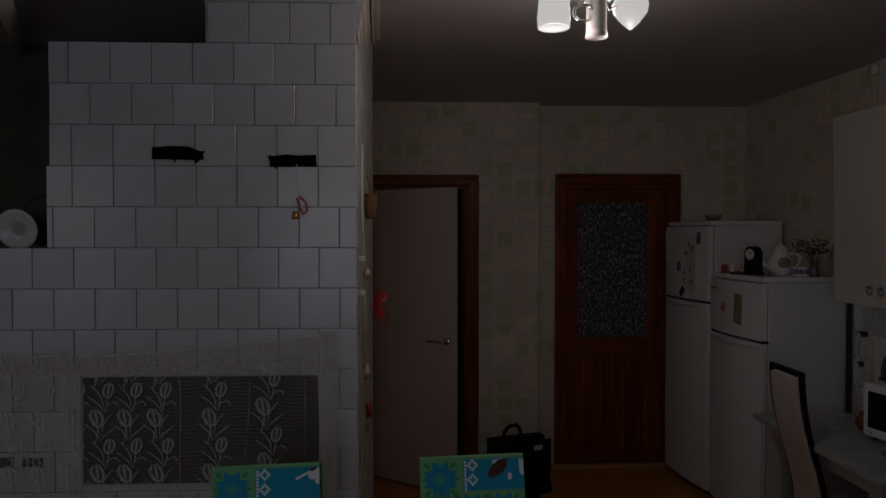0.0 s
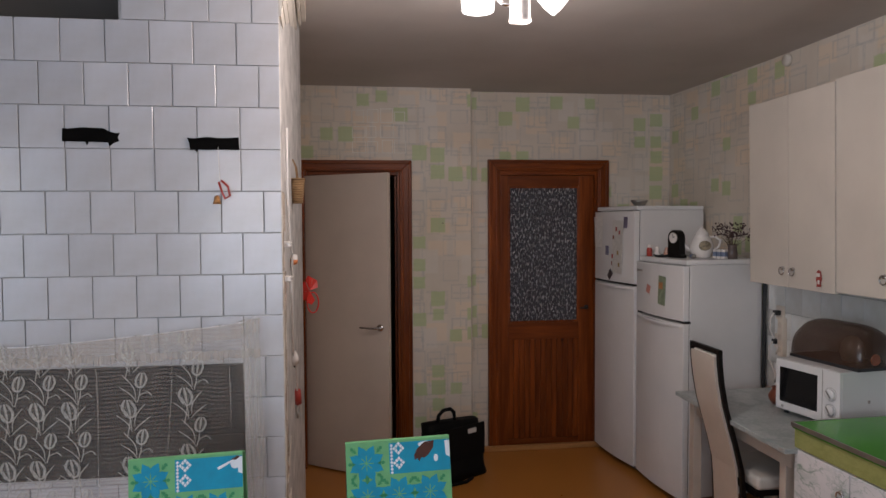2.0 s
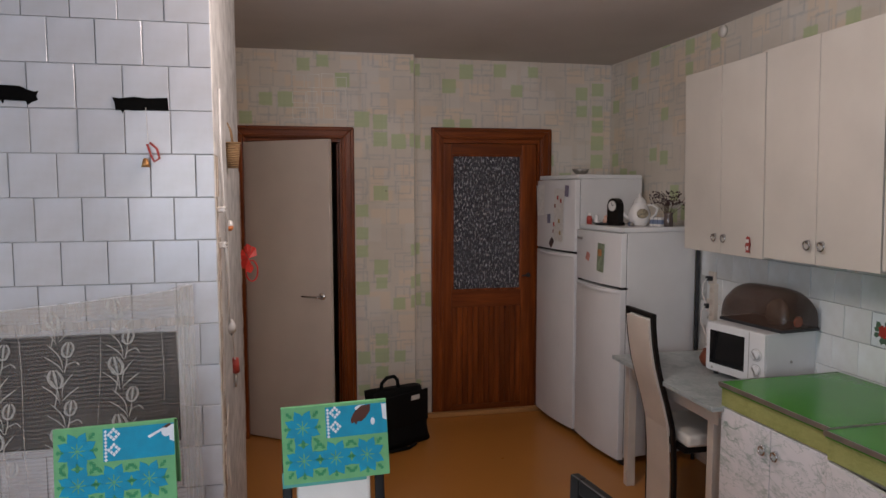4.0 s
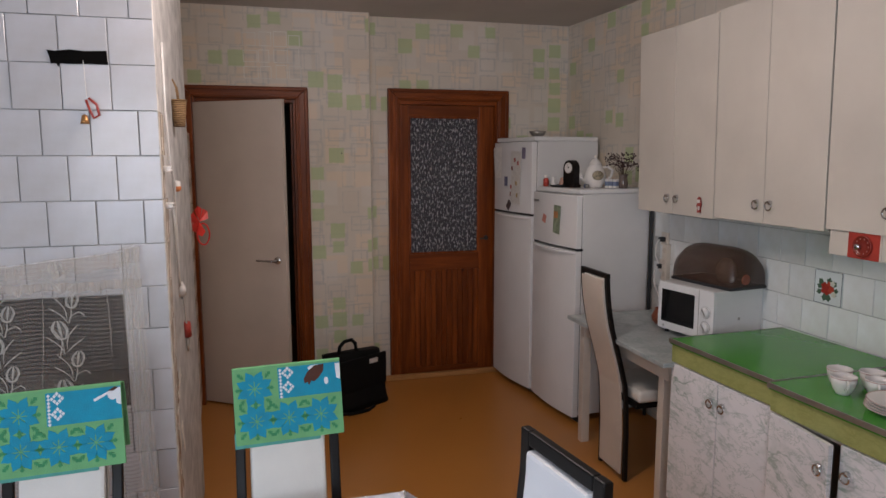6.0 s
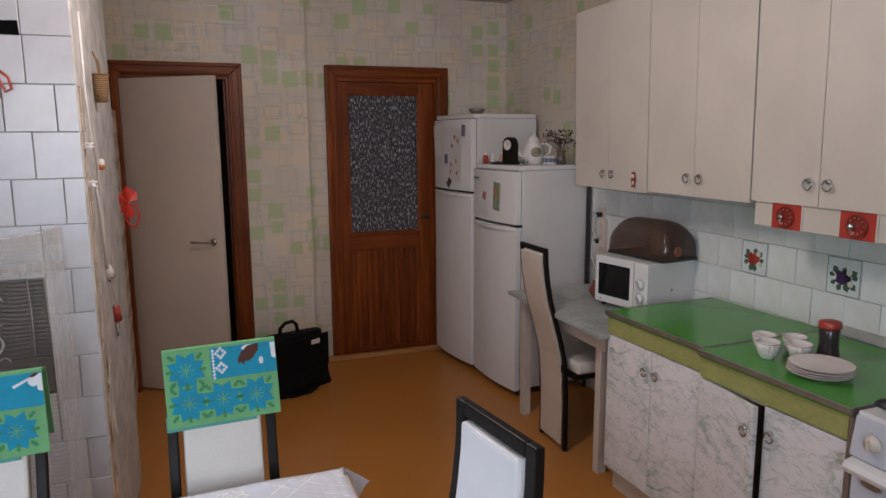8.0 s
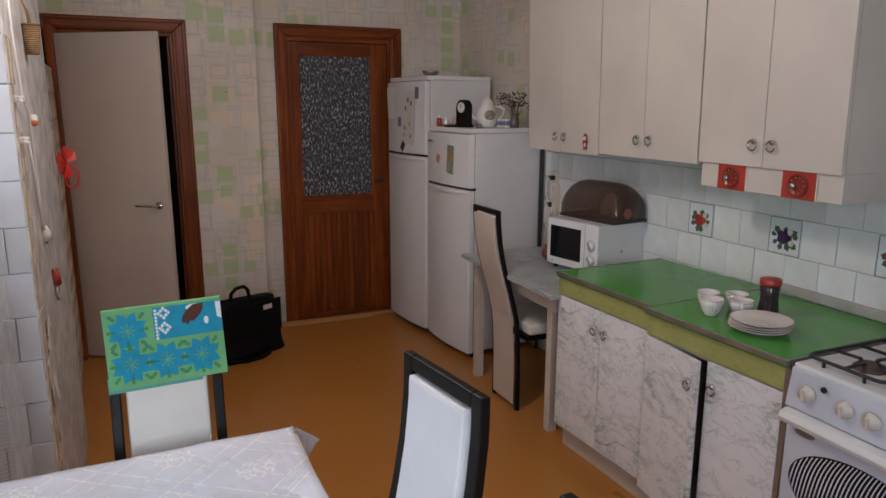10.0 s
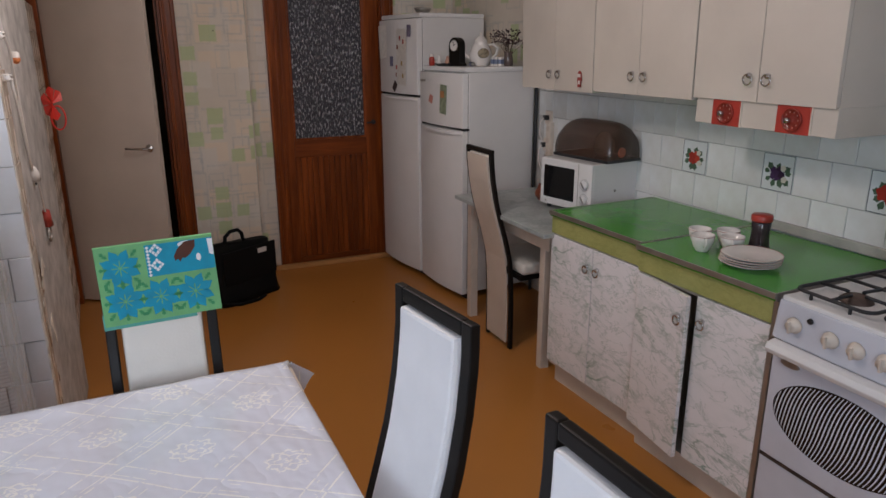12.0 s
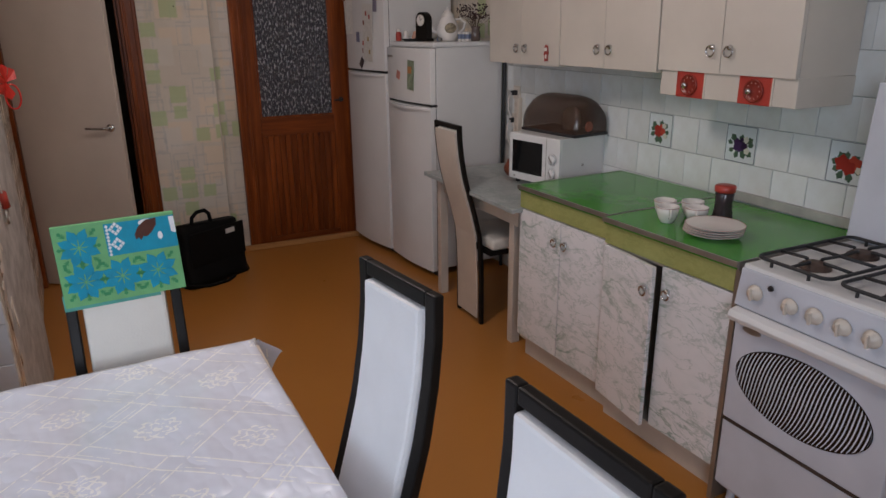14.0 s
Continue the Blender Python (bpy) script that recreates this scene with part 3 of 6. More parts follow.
# ---- fridges ----
def fridge(fx, fy, turn, w, d, height, split, label):
    """fx, fy: the middle of its front."""
    f = thing("refrigerator", (fx + d * math.cos(radians(turn)), fy + d * math.sin(radians(turn)), 0), label, "refrigerator", "refrigerators", turn)
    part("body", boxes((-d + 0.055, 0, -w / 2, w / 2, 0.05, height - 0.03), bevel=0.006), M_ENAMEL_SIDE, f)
    part("top", boxes((-d + 0.03, 0, -w / 2 - 0.004, w / 2 + 0.004, height - 0.03, height), bevel=0.01), M_ENAMEL, f)
    def door(z0, z1):
        pts = [(-d + 0.05, -w / 2)] + [(-d + 0.012 - 0.022 * math.sin(math.pi * k / 10), -w / 2 + w * k / 10) for k in range(11)] + [(-d + 0.05, w / 2)]
        return part("door", slab(pts, "z", z0, z1, 0.004), M_ENAMEL, f, smooth=False)
    low, high = door(0.042, split - 0.008), door(split + 0.008, height - 0.035)
    bow = [(-d + 0.012 - 0.022 * math.sin(math.pi * k / 12), -w / 2 + 0.012 + (w - 0.024) * k / 12) for k in range(13)]
    grip = [(u - 0.004 - 0.022 * math.sin(math.pi * k / 12) ** 0.6, v) for k, (u, v) in enumerate(bow)]
    part("grip", slab(grip + [(u + 0.006, v) for u, v in bow[::-1]], "z", split - 0.030, split - 0.013, 0.003), M_ENAMEL, low, "bowed grip strip", False)
    part("badge_line", boxes((-d - 0.004, -d + 0.01, w / 2 - 0.10, w / 2 - 0.03, height - 0.095, height - 0.083), bevel=0.001), M_ALU, high, "small metal badge")
    # dark colour stands for the shade behind the doors and in the floor gap
    part("gasket", boxes((-d + 0.044, -d + 0.056, -w / 2 + 0.006, w / 2 - 0.006, 0.075, height - 0.04)), M_DARKSHADOW, f)
    part("kick_plate", boxes((-d + 0.06, -d + 0.09, -w / 2 + 0.01, w / 2 - 0.01, 0.0, 0.055)), M_DARKSHADOW, f)
    for yy in (-w / 2 + 0.015, w / 2 - 0.015):
        part("hinge_cap", boxes((-d + 0.02, -d + 0.06, yy - 0.015, yy + 0.015, split - 0.006, split + 0.006)), M_IRON, f)
        part("foot", lathe([(0.0, 0), (0.018, 0), (0.016, 0.05), (0.0, 0.05)], 10, (-d + 0.12, yy * 0.9, 0)), M_IRON, f)
    return f


FR1 = fridge(1.474, 4.114, 5.0, 0.55, 0.528, 1.448, 1.085, "white two-door refrigerator with trinkets standing on top")
FR2 = fridge(1.408, 4.685, 7.0, 0.555, 0.53, 1.775, 1.25, "taller white two-door refrigerator beside the glazed door")


# ---- wall cabinets ----
XW, WC_Z0, WC_Z1 = 1.750, 1.352, 2.292


def ring_pull(parent, x, y, z, r=0.0165):
    k = part("knob", lathe([(0, 0), (0.010, 0), (0.011, 0.005), (0.007, 0.012), (0, 0.014)], 16), M_CHROME, parent, "chrome ring pull", True)
    k.matrix_local = pose(x, y, z, 0, -90, 0)
    part("pull_ring", ring((-0.013, 0, 0.012), r, 0.0034, "z"), M_CHROME, k, smooth=True)
    return k


def wall_cabinet(y0, y1, dz=0.0):
    w, d = y1 - y0, EAST - XW - 0.012
    c = thing("wall_cabinet", (EAST - 0.012, (y0 + y1) / 2, WC_Z0 + dz), "cream laminate wall cabinet with two doors", "cabinet", "wall cabinets")
    c.matrix_world = c.matrix_world @ pose(0, 0, 0, 0, -1.2, 0)
    h = WC_Z1 - WC_Z0
    t = 0.016
    X0 = -d + 0.018
    for name, blk in (("side_panel", (X0, 0, -w / 2 + 0.001, -w / 2 + t, 0, h)), ("side_panel", (X0, 0, w / 2 - t, w / 2 - 0.001, 0, h)), ("bottom_panel", (X0, 0, -w / 2 + t, w / 2 - t, 0, t)),
                      ("top_panel", (X0, 0, -w / 2 + t, w / 2 - t, h - t, h)), ("back_panel", (-0.006, 0, -w / 2 + t, w / 2 - t, t, h - t))):
        part(name, boxes(blk), M_CREAM, c)
    for s in (-1, 1):
        a, b = (-w / 2 + 0.002, -0.0015) if s < 0 else (0.0015, w / 2 - 0.002)
        door = part("door", boxes((-d, -d + 0.017, a, b, 0.001, h - 0.001), bevel=0.002), M_CREAM, c)
        ring_pull(door, -d, s * 0.040, 0.092, 0.0185)
    return c


WC = [wall_cabinet(2.906, 3.566), wall_cabinet(2.250, 2.902, 0.010), wall_cabinet(1.628, 2.246, 0.022)]


M_MARKS = plain("pale_red_marks", (0.50, 0.22, 0.17), 0.4)


def dial_shelf():
    """Shallow box under the last wall cabinet with two red dial inserts on its front."""
    s = thing("spice_drawer_box", (EAST - 0.012, 1.925, 1.276), "cream box with two red dial fronts under a wall cabinet", "spice box")
    d = EAST - 0.012 - XW - 0.012
    part("body", boxes((-d, 0, -0.300, 0.308, 0, 0.096), bevel=0.002), M_CREAM, s)
    for y in (0.152, -0.140):
        p = part("dial_panel", boxes((-d - 0.006, -d - 0.0005, y - 0.066, y + 0.066, -0.001, 0.094), bevel=0.002), M_RED, s, "red square dial front")
        dial = part("dial", lathe([(0, 0), (0.037, 0), (0.039, 0.003), (0.039, 0.007), (0.034, 0.008), (0.033, 0.005), (0, 0.006)], 32), plain("dark_red_dial", (0.24, 0.03, 0.02), 0.25), p, "dark red round dial", True)
        dial.matrix_local = pose(-d - 0.006, y, 0.046, 0, -90, 0)
        hub = part("hub", lathe([(0, 0), (0.010, 0), (0.009, 0.014), (0, 0.015)], 16), M_CHROME, p, smooth=True)
        hub.matrix_local = pose(-d - 0.012, y + 0.012, 0.044, 0, -90, 0)
        for k in range(10):
            a = 2 * math.pi * k / 10
            mk = part("mark", boxes((-0.0025, 0.0025, -0.0016, 0.0016, 0, 0.001)), M_MARKS, p)
            mk.matrix_local = pose(-d - 0.0118, y + 0.027 * math.cos(a), 0.046 + 0.027 * math.sin(a), 0, -90, 0)
    for y in (0.152, -0.140):
        part("edge_strip", boxes((-d - 0.005, -d - 0.0006, y - 0.0715, y - 0.0665, 0, 0.093)), M_KNOB, s, "yellowed edge strip")
    return s


dial_shelf()

# ---- base cabinets ----
CT, BASE_TURN = 0.855, 2.5


def base_cabinet(front, y0, y1, ajar=0.0):
    """front: the distance of the middle of its front along x."""
    w, d = y1 - y0, 0.600
    c = thing("base_cabinet", (front + d, (y0 + y1) / 2 + 0.026, 0), "base cabinet with green-veined marble laminate doors" + (", one door ajar" if ajar else ""), "cabinet", "base cabinets", BASE_TURN)
    t = 0.016
    X0 = -d + 0.019
    for name, blk in (("side_panel", (X0, 0, -w / 2 + 0.001, -w / 2 + t, 0.10, 0.830)), ("side_panel", (X0, 0, w / 2 - t, w / 2 - 0.001, 0.10, 0.830)), ("bottom_panel", (X0, 0, -w / 2 + t, w / 2 - t, 0.10, 0.116)),
                      ("back_panel", (-0.006, 0, -w / 2 + t, w / 2 - t, 0.116, 0.830)), ("rail", (X0, 0, -w / 2 + t, w / 2 - t, 0.735, 0.75))):
        part(name, boxes(blk), M_BEIGEWOOD, c)
    part("plinth", boxes((-d + 0.055, -d + 0.07, -w / 2, w / 2, 0, 0.099)), M_BEIGEWOOD, c)
    part("drawer_front", boxes((-d, -d + 0.018, -w / 2 + 0.002, w / 2 - 0.002, 0.752, 0.829), bevel=0.002), M_LIME, c, "lime-green marbled fascia")
    for s in (-1, 1):
        a, b = (-w / 2 + 0.003, -0.002) if s < 0 else (0.002, w / 2 - 0.003)
        hinge = b if s > 0 else a
        door = part("door", boxes((0, 0.017, a - hinge, b - hinge, 0.124, 0.746), bevel=0.002), M_MARBLE, c)
        door.matrix_local = pose(-d, hinge, 0, 0, 0, -ajar if s > 0 else 0)
        ring_pull(door, 0, (0.034 if s > 0 else -0.034) - hinge, 0.664)
    if ajar:
        part("end_strip", boxes((-d - 0.004, 0, -w / 2 - 0.018, -w / 2 - 0.0005, 0, 0.829), bevel=0.002), M_ALU, c, "dull metal end strip")
    return c


BC = [base_cabinet(1.427, 2.088, 2.690), base_cabinet(1.421, 1.494, 2.083, 8.0)]


def worktop(front, y0, y1):
    d = 0.614
    w = thing("worktop", (front + d, (y0 + y1) / 2 + 0.026, 0.831), "green plastic worktop with dull metal edging", "worktop", "worktops", BASE_TURN)
    h = (y1 - y0) / 2
    part("board", boxes((-d + 0.004, 0, -h + 0.004, h - 0.004, 0, 0.0235)), M_GREEN, w)
    part("edging", boxes((-d - 0.003, -d + 0.004, -h, h, 0.007, 0.026), bevel=0.002), M_ALU, w)
    part("edging", boxes((-d + 0.004, 0, -h - 0.001, -h + 0.004, -0.002, 0.026), bevel=0.002), M_ALU, w)
    part("edging", boxes((-d + 0.004, 0, h - 0.004, h + 0.001, -0.002, 0.026), bevel=0.002), M_ALU, w)
    return w


worktop(1.412, 2.088, 2.690)
worktop(1.405, 1.480, 2.083)
built("upstand_strip", boxes((EAST - 0.030, EAST - 0.0125, 1.53, 2.13, 0.857, 0.893), bevel=0.003), plain("grey_strip", (0.40, 0.385, 0.35), 0.5, 0, 0.15, 12), "dull grey strip at the back of the worktop", "edging strip")


# ---- gas cooker ----
def cooker():
    y0, y1 = 0.945, 1.458
    c = thing("gas_cooker", (1.70, (y0 + y1) / 2, 0), "white enamel gas cooker with an oval oven window and worn edges", "cooker")
    w = (y1 - y0) / 2
    F = 1.408 - 1.70
    part("body", boxes((F + 0.03, 0.27, -w, w, 0.075, 0.842), bevel=0.005), M_COOKER, c)
    part("control_panel", slab([(F - 0.012, 0.735), (F + 0.004, 0.85), (F + 0.05, 0.85), (F + 0.05, 0.735)], "y", -w, w, 0.004), M_COOKER, c)
    # lighter enamel on the hob holds the gleam of its top
    part("hob", boxes((F + 0.01, 0.27, -w, w, 0.843, 0.862), bevel=0.006), M_ENAMEL, c)
    door = part("oven_door", boxes((F, F + 0.03, -w + 0.003, w - 0.003, 0.349, 0.71), bevel=0.006), M_COOKER, c)
    part("door_handle", slab([(F - 0.004, 0.684), (F - 0.034, 0.692), (F - 0.042, 0.708), (F - 0.034, 0.724), (F - 0.002, 0.732)], "y", -w + 0.004, w - 0.004, 0.005), M_ENAMEL, door, "wide white grip")
    part("oven_window", slab(arc(0.010, 0.530, 0.216, 0, 360, 56, 0.117)[:-1], "x", F - 0.002, F + 0.004), M_DARKGLASS, door, "dark oval glass")
    # slanting pale stripes printed on the glass, bowed towards its ends
    n, tilt = 38, radians(-6)
    for k in range(n):
        mid = -1 + 2 * (k + 0.5) / n
        end = math.sqrt(1 - mid * mid) * 0.985
        left, right = [], []
        for q in range(13):
            v = end * (-1 + q / 6)
            u = mid * (1.03 - 0.10 * v * v) + 0.06 * (v ** 3)
            wide = 0.010 * (1.0 - 0.35 * abs(v))
            for side, e in ((left, -wide), (right, wide)):
                a_, b_ = (u + e) * math.cos(tilt) - v * math.sin(tilt), (u + e) * math.sin(tilt) + v * math.cos(tilt)
                r = math.hypot(a_, b_)
                if r > 0.985:
                    a_, b_ = a_ * 0.985 / r, b_ * 0.985 / r
                side.append((0.010 - 0.216 * a_, 0.530 + 0.117 * b_))
        part("window_stripe", slab(left + right[::-1], "x", F - 0.0032, F - 0.0021), M_COOKER, door)
    drawer = part("drawer", boxes((F + 0.004, F + 0.03, -w + 0.003, w - 0.003, 0.10, 0.337), bevel=0.006), M_COOKER, c)
    part("badge", slab(arc(w - 0.068, 0.668, 0.032, 0, 360, 24, 0.010)[:-1], "x", F - 0.004, F - 0.0005), M_ALU, door, "oval metal badge")
    for z in (0.3405, 0.3455, 0.7345):
        part("worn_edge", boxes((F - 0.0005, F + 0.02, -w + 0.006, w - 0.006, z - 0.0016, z + 0.0010)), M_RUST, c, "rust-worn seam")
    part("worn_edge", boxes((F + 0.012, F + 0.10, w - 0.004, w + 0.0006, 0.838, 0.845)), M_RUST, c, "rust-worn seam")
    for y in (1.392, 1.277, 1.202, 1.122, 1.043):
        k = part("knob", lathe([(0, 0), (0.024, 0), (0.024, 0.006), (0.019, 0.009), (0.017, 0.020), (0, 0.022)], 24), M_KNOB, c, "ivory knob", True)
        k.matrix_local = pose(F - 0.005, y - 1.2015, 0.793, 0, -98, 0)
        part("knob_bar", boxes((-0.018, 0.018, -0.0038, 0.0038, 0.019, 0.029), bevel=0.002), M_KNOB, k)
    part("igniter", lathe([(0, 0), (0.009, 0), (0.008, 0.006), (0, 0.007)], 12), M_IRON, c).matrix_local = pose(F - 0.006, 1.344 - 1.2015, 0.822, 0, -98, 0)
    for cy in (1.332, 1.072):
        z, cy, x0, x1, half, r = 0.881, cy - 1.2015, F + 0.045, 0.185, 0.116, 0.0055
        loop = []
        for px, py, a0 in ((x1 - 0.03, cy + half - 0.03, 0), (x0 + 0.03, cy + half - 0.03, 90), (x0 + 0.03, cy - half + 0.03, 180), (x1 - 0.03, cy - half + 0.03, 270)):
            loop += [(px + 0.03 * math.cos(radians(a0 + 18 * k)), py + 0.03 * math.sin(radians(a0 + 18 * k)), z) for k in range(6)]
        g = part("pan_grid", tube(loop, r, 8, True), M_IRON, c, "black enamelled wire pan grid", True)
        mid = (x0 + x1) / 2
        part("grid_bar", tube([(mid, cy - half, z), (mid, cy + half, z)], r), M_IRON, g, smooth=True)
        for bx_ in ((x0 + mid) / 2, (mid + x1) / 2):
            for ax, ay, reach in ((0, 1, half), (0, -1, half), (1, 0, (x1 - x0) / 4), (-1, 0, (x1 - x0) / 4)):
                part("grid_finger", tube([(bx_ + ax * 0.026, cy + ay * 0.026, z + 0.002), (bx_ + ax * 0.034, cy + ay * 0.034, z + 0.003), (bx_ + ax * reach, cy + ay * reach, z)], r * 0.95), M_IRON, g, smooth=True)
            part("burner", lathe([(0, 0.0), (0.046, 0), (0.044, 0.008), (0.036, 0.010), (0.036, 0.015), (0.031, 0.018), (0, 0.019)], 24, (bx_, cy, 0.861)), M_RUST, c, "rusty burner", True)
        for px in (x0, x1):
            for q in (-0.06, 0.06):
                part("grid_foot", tube([(px, cy + q, z), (px, cy + q, 0.862)], r * 0.9), M_IRON, g)
    lid = part("lid", boxes((-0.012, 0.012, -w + 0.01, w - 0.01, 0, 0.50), bevel=0.006), M_COOKER, c, "raised white lid")
    lid.matrix_local = pose(0.205, 0.02, 0.866, 0, 3, 0)
    for y in (-w + 0.03, w - 0.03):
        for x in (F + 0.06, 0.23):
            part("foot", lathe([(0, 0), (0.02, 0), (0.014, 0.03), (0.012, 0.076), (0, 0.076)], 12, (x, y, 0)), M_COOKER, c)
    return c


cooker()


# ---- side table ----
def side_table():
    y0, y1, x0 = 2.668, 3.625, 1.352
    t = thing("kitchen_table", ((x0 + EAST) / 2, (y0 + y1) / 2, 0), "small kitchen table with grey marbled top and pale legs", "table")
    cx, cy = (x0 + EAST) / 2, (y0 + y1) / 2
    hx, hy = (EAST - 0.015 - x0) / 2, (y1 - y0) / 2
    part("tabletop", boxes((-hx, hx, -hy, hy, 0.728, 0.75), bevel=0.003), M_GREYTOP, t)
    for s in (-1, 1):
        part("apron", boxes((-hx + 0.10, hx - 0.05, s * (hy - 0.05) - 0.01, s * (hy - 0.05) + 0.01, 0.635, 0.727)), M_BEIGEWOOD, t)
        for q in (-1, 1):
            x = (-hx + 0.108 if s > 0 else -hx + 0.126) if q < 0 else hx - 0.03
            yy = hy - 0.022 if s > 0 else -hy + 0.165
            part("leg", boxes((x - 0.024, x + 0.024, yy - 0.022, yy + 0.022, 0, 0.727), bevel=0.003), M_BEIGEWOOD, t)
    part("apron", boxes((-hx + 0.085, -hx + 0.105, -hy + 0.08, hy - 0.08, 0.635, 0.727)), M_BEIGEWOOD, t)
    return t


side_table()


# ---- high-backed chairs ----
LEAN_CURVE = ((0, 0), (0.33, 0), (0.5, -0.015), (0.62, -0.045), (0.71, -0.072), (0.81, -0.10), (0.92, -0.12), (1.02, -0.131), (1.2, -0.134))


def curve_back(z):
    """How far the back leans behind the foot line at a height."""
    for (a, p), (b, q) in zip(LEAN_CURVE, LEAN_CURVE[1:]):
        if z <= b:
            return p + (q - p) * (z - a) / (b - a)
    return LEAN_CURVE[-1][1]


def chair(loc, turn, label, tall=1.095, w=0.30, wide=0.33, inset=0.033, pad=M_PAD, rail=0.026):
    c = thing("dining_chair", loc, label, "chair", "high-backed chairs", turn)
    zs = [0.0, 0.25, 0.4, 0.47] + [0.50 + 0.03 * k for k in range(20)]

    def strip(y0, y1, x0, x1, z0, z1, bevel=0.004):
        levels = [z0] + [z for z in zs if z0 + 0.01 < z < z1 - 0.01] + [z1]
        out = [(curve_back(z) + x0, z) for z in levels] + [(curve_back(z) + x1, z) for z in reversed(levels)]
        return slab(out, "y", y0, y1, bevel)

    h = w / 2
    for q in (-1, 1):
        a, b = sorted((q * h, q * (h - rail)))
        part("back_rail", strip(a, b, -0.010, 0.010, 0.0, tall, 0.004), M_BLACK, c)
    part("top_rail", strip(-h + rail, h - rail, -0.010, 0.010, tall - rail + 0.002, tall, 0.004), M_BLACK, c)
    part("backrest_pad", strip(-h + inset, h - inset, -0.009, 0.021, 0.46, tall - rail - 0.002, 0.009), pad, c, "white leatherette pad")
    part("back_panel", strip(-h + inset - 0.003, h - inset + 0.003, -0.020, -0.0105, 0.03, tall - 0.034, 0.004), M_PAD_BACK, c, "beige leatherette panel down to the floor")
    part("seat", boxes((0.03, 0.42, -wide / 2 - 0.02, wide / 2 + 0.02, 0.425, 0.485), bevel=0.02, seg=3), pad, c, "white leatherette seat", True)
    part("seat_frame", boxes((0.022, 0.41, -wide / 2 - 0.01, wide / 2 + 0.01, 0.395, 0.424), bevel=0.004), M_BLACK, c)
    for q in (-1, 1):
        part("leg", boxes((0.372, 0.405, q * (wide / 2 - 0.005) - 0.015, q * (wide / 2 - 0.005) + 0.015, 0, 0.394), bevel=0.004), M_BLACK, c)
    return c


CHAIR_A = chair((1.440, 3.213, 0), 0.5, "high-backed black and beige chair pushed under the side table", 1.078, 0.274, pad=M_PAD_WARM)
CHAIR_T2 = chair((-0.252, 1.885, 0), -90, "high-backed white leatherette chair with a printed towel over its back", 1.066, 0.278, inset=0.040, pad=M_PAD_WARM)
CHAIR_T1 = chair((-0.810, 1.885, 0), -90, "high-backed white leatherette chair with a printed towel over its back", 1.047, 0.278, inset=0.040, pad=M_PAD_WARM)
CHAIR_B = chair((0.092, 1.230, 0), 188.9, "high-backed black chair with white leatherette pad beside the table", 1.098, 0.274, inset=0.038, rail=0.032)
CHAIR_C = chair((0.070, 0.650, 0), 184, "high-backed black chair with white leatherette pad near the table corner", 1.112, 0.278, inset=0.034, rail=0.027)


# ---- dining table ----
def dining_table():
    t = thing("dining_table", (-0.55, 1.20, 0), "dining table hidden under a white tablecloth", "table")
    part("tabletop", boxes((-0.60, 0.60, -0.62, 0.62, 0.715, 0.742), bevel=0.003), M_BEIGEWOOD, t)
    for x in (-0.54, 0.54):
        for y in (-0.56, 0.56):
            part("leg", boxes((x - 0.025, x + 0.025, y - 0.025, y + 0.025, 0, 0.714), bevel=0.004), M_BEIGEWOOD, t)
    return t


dining_table()


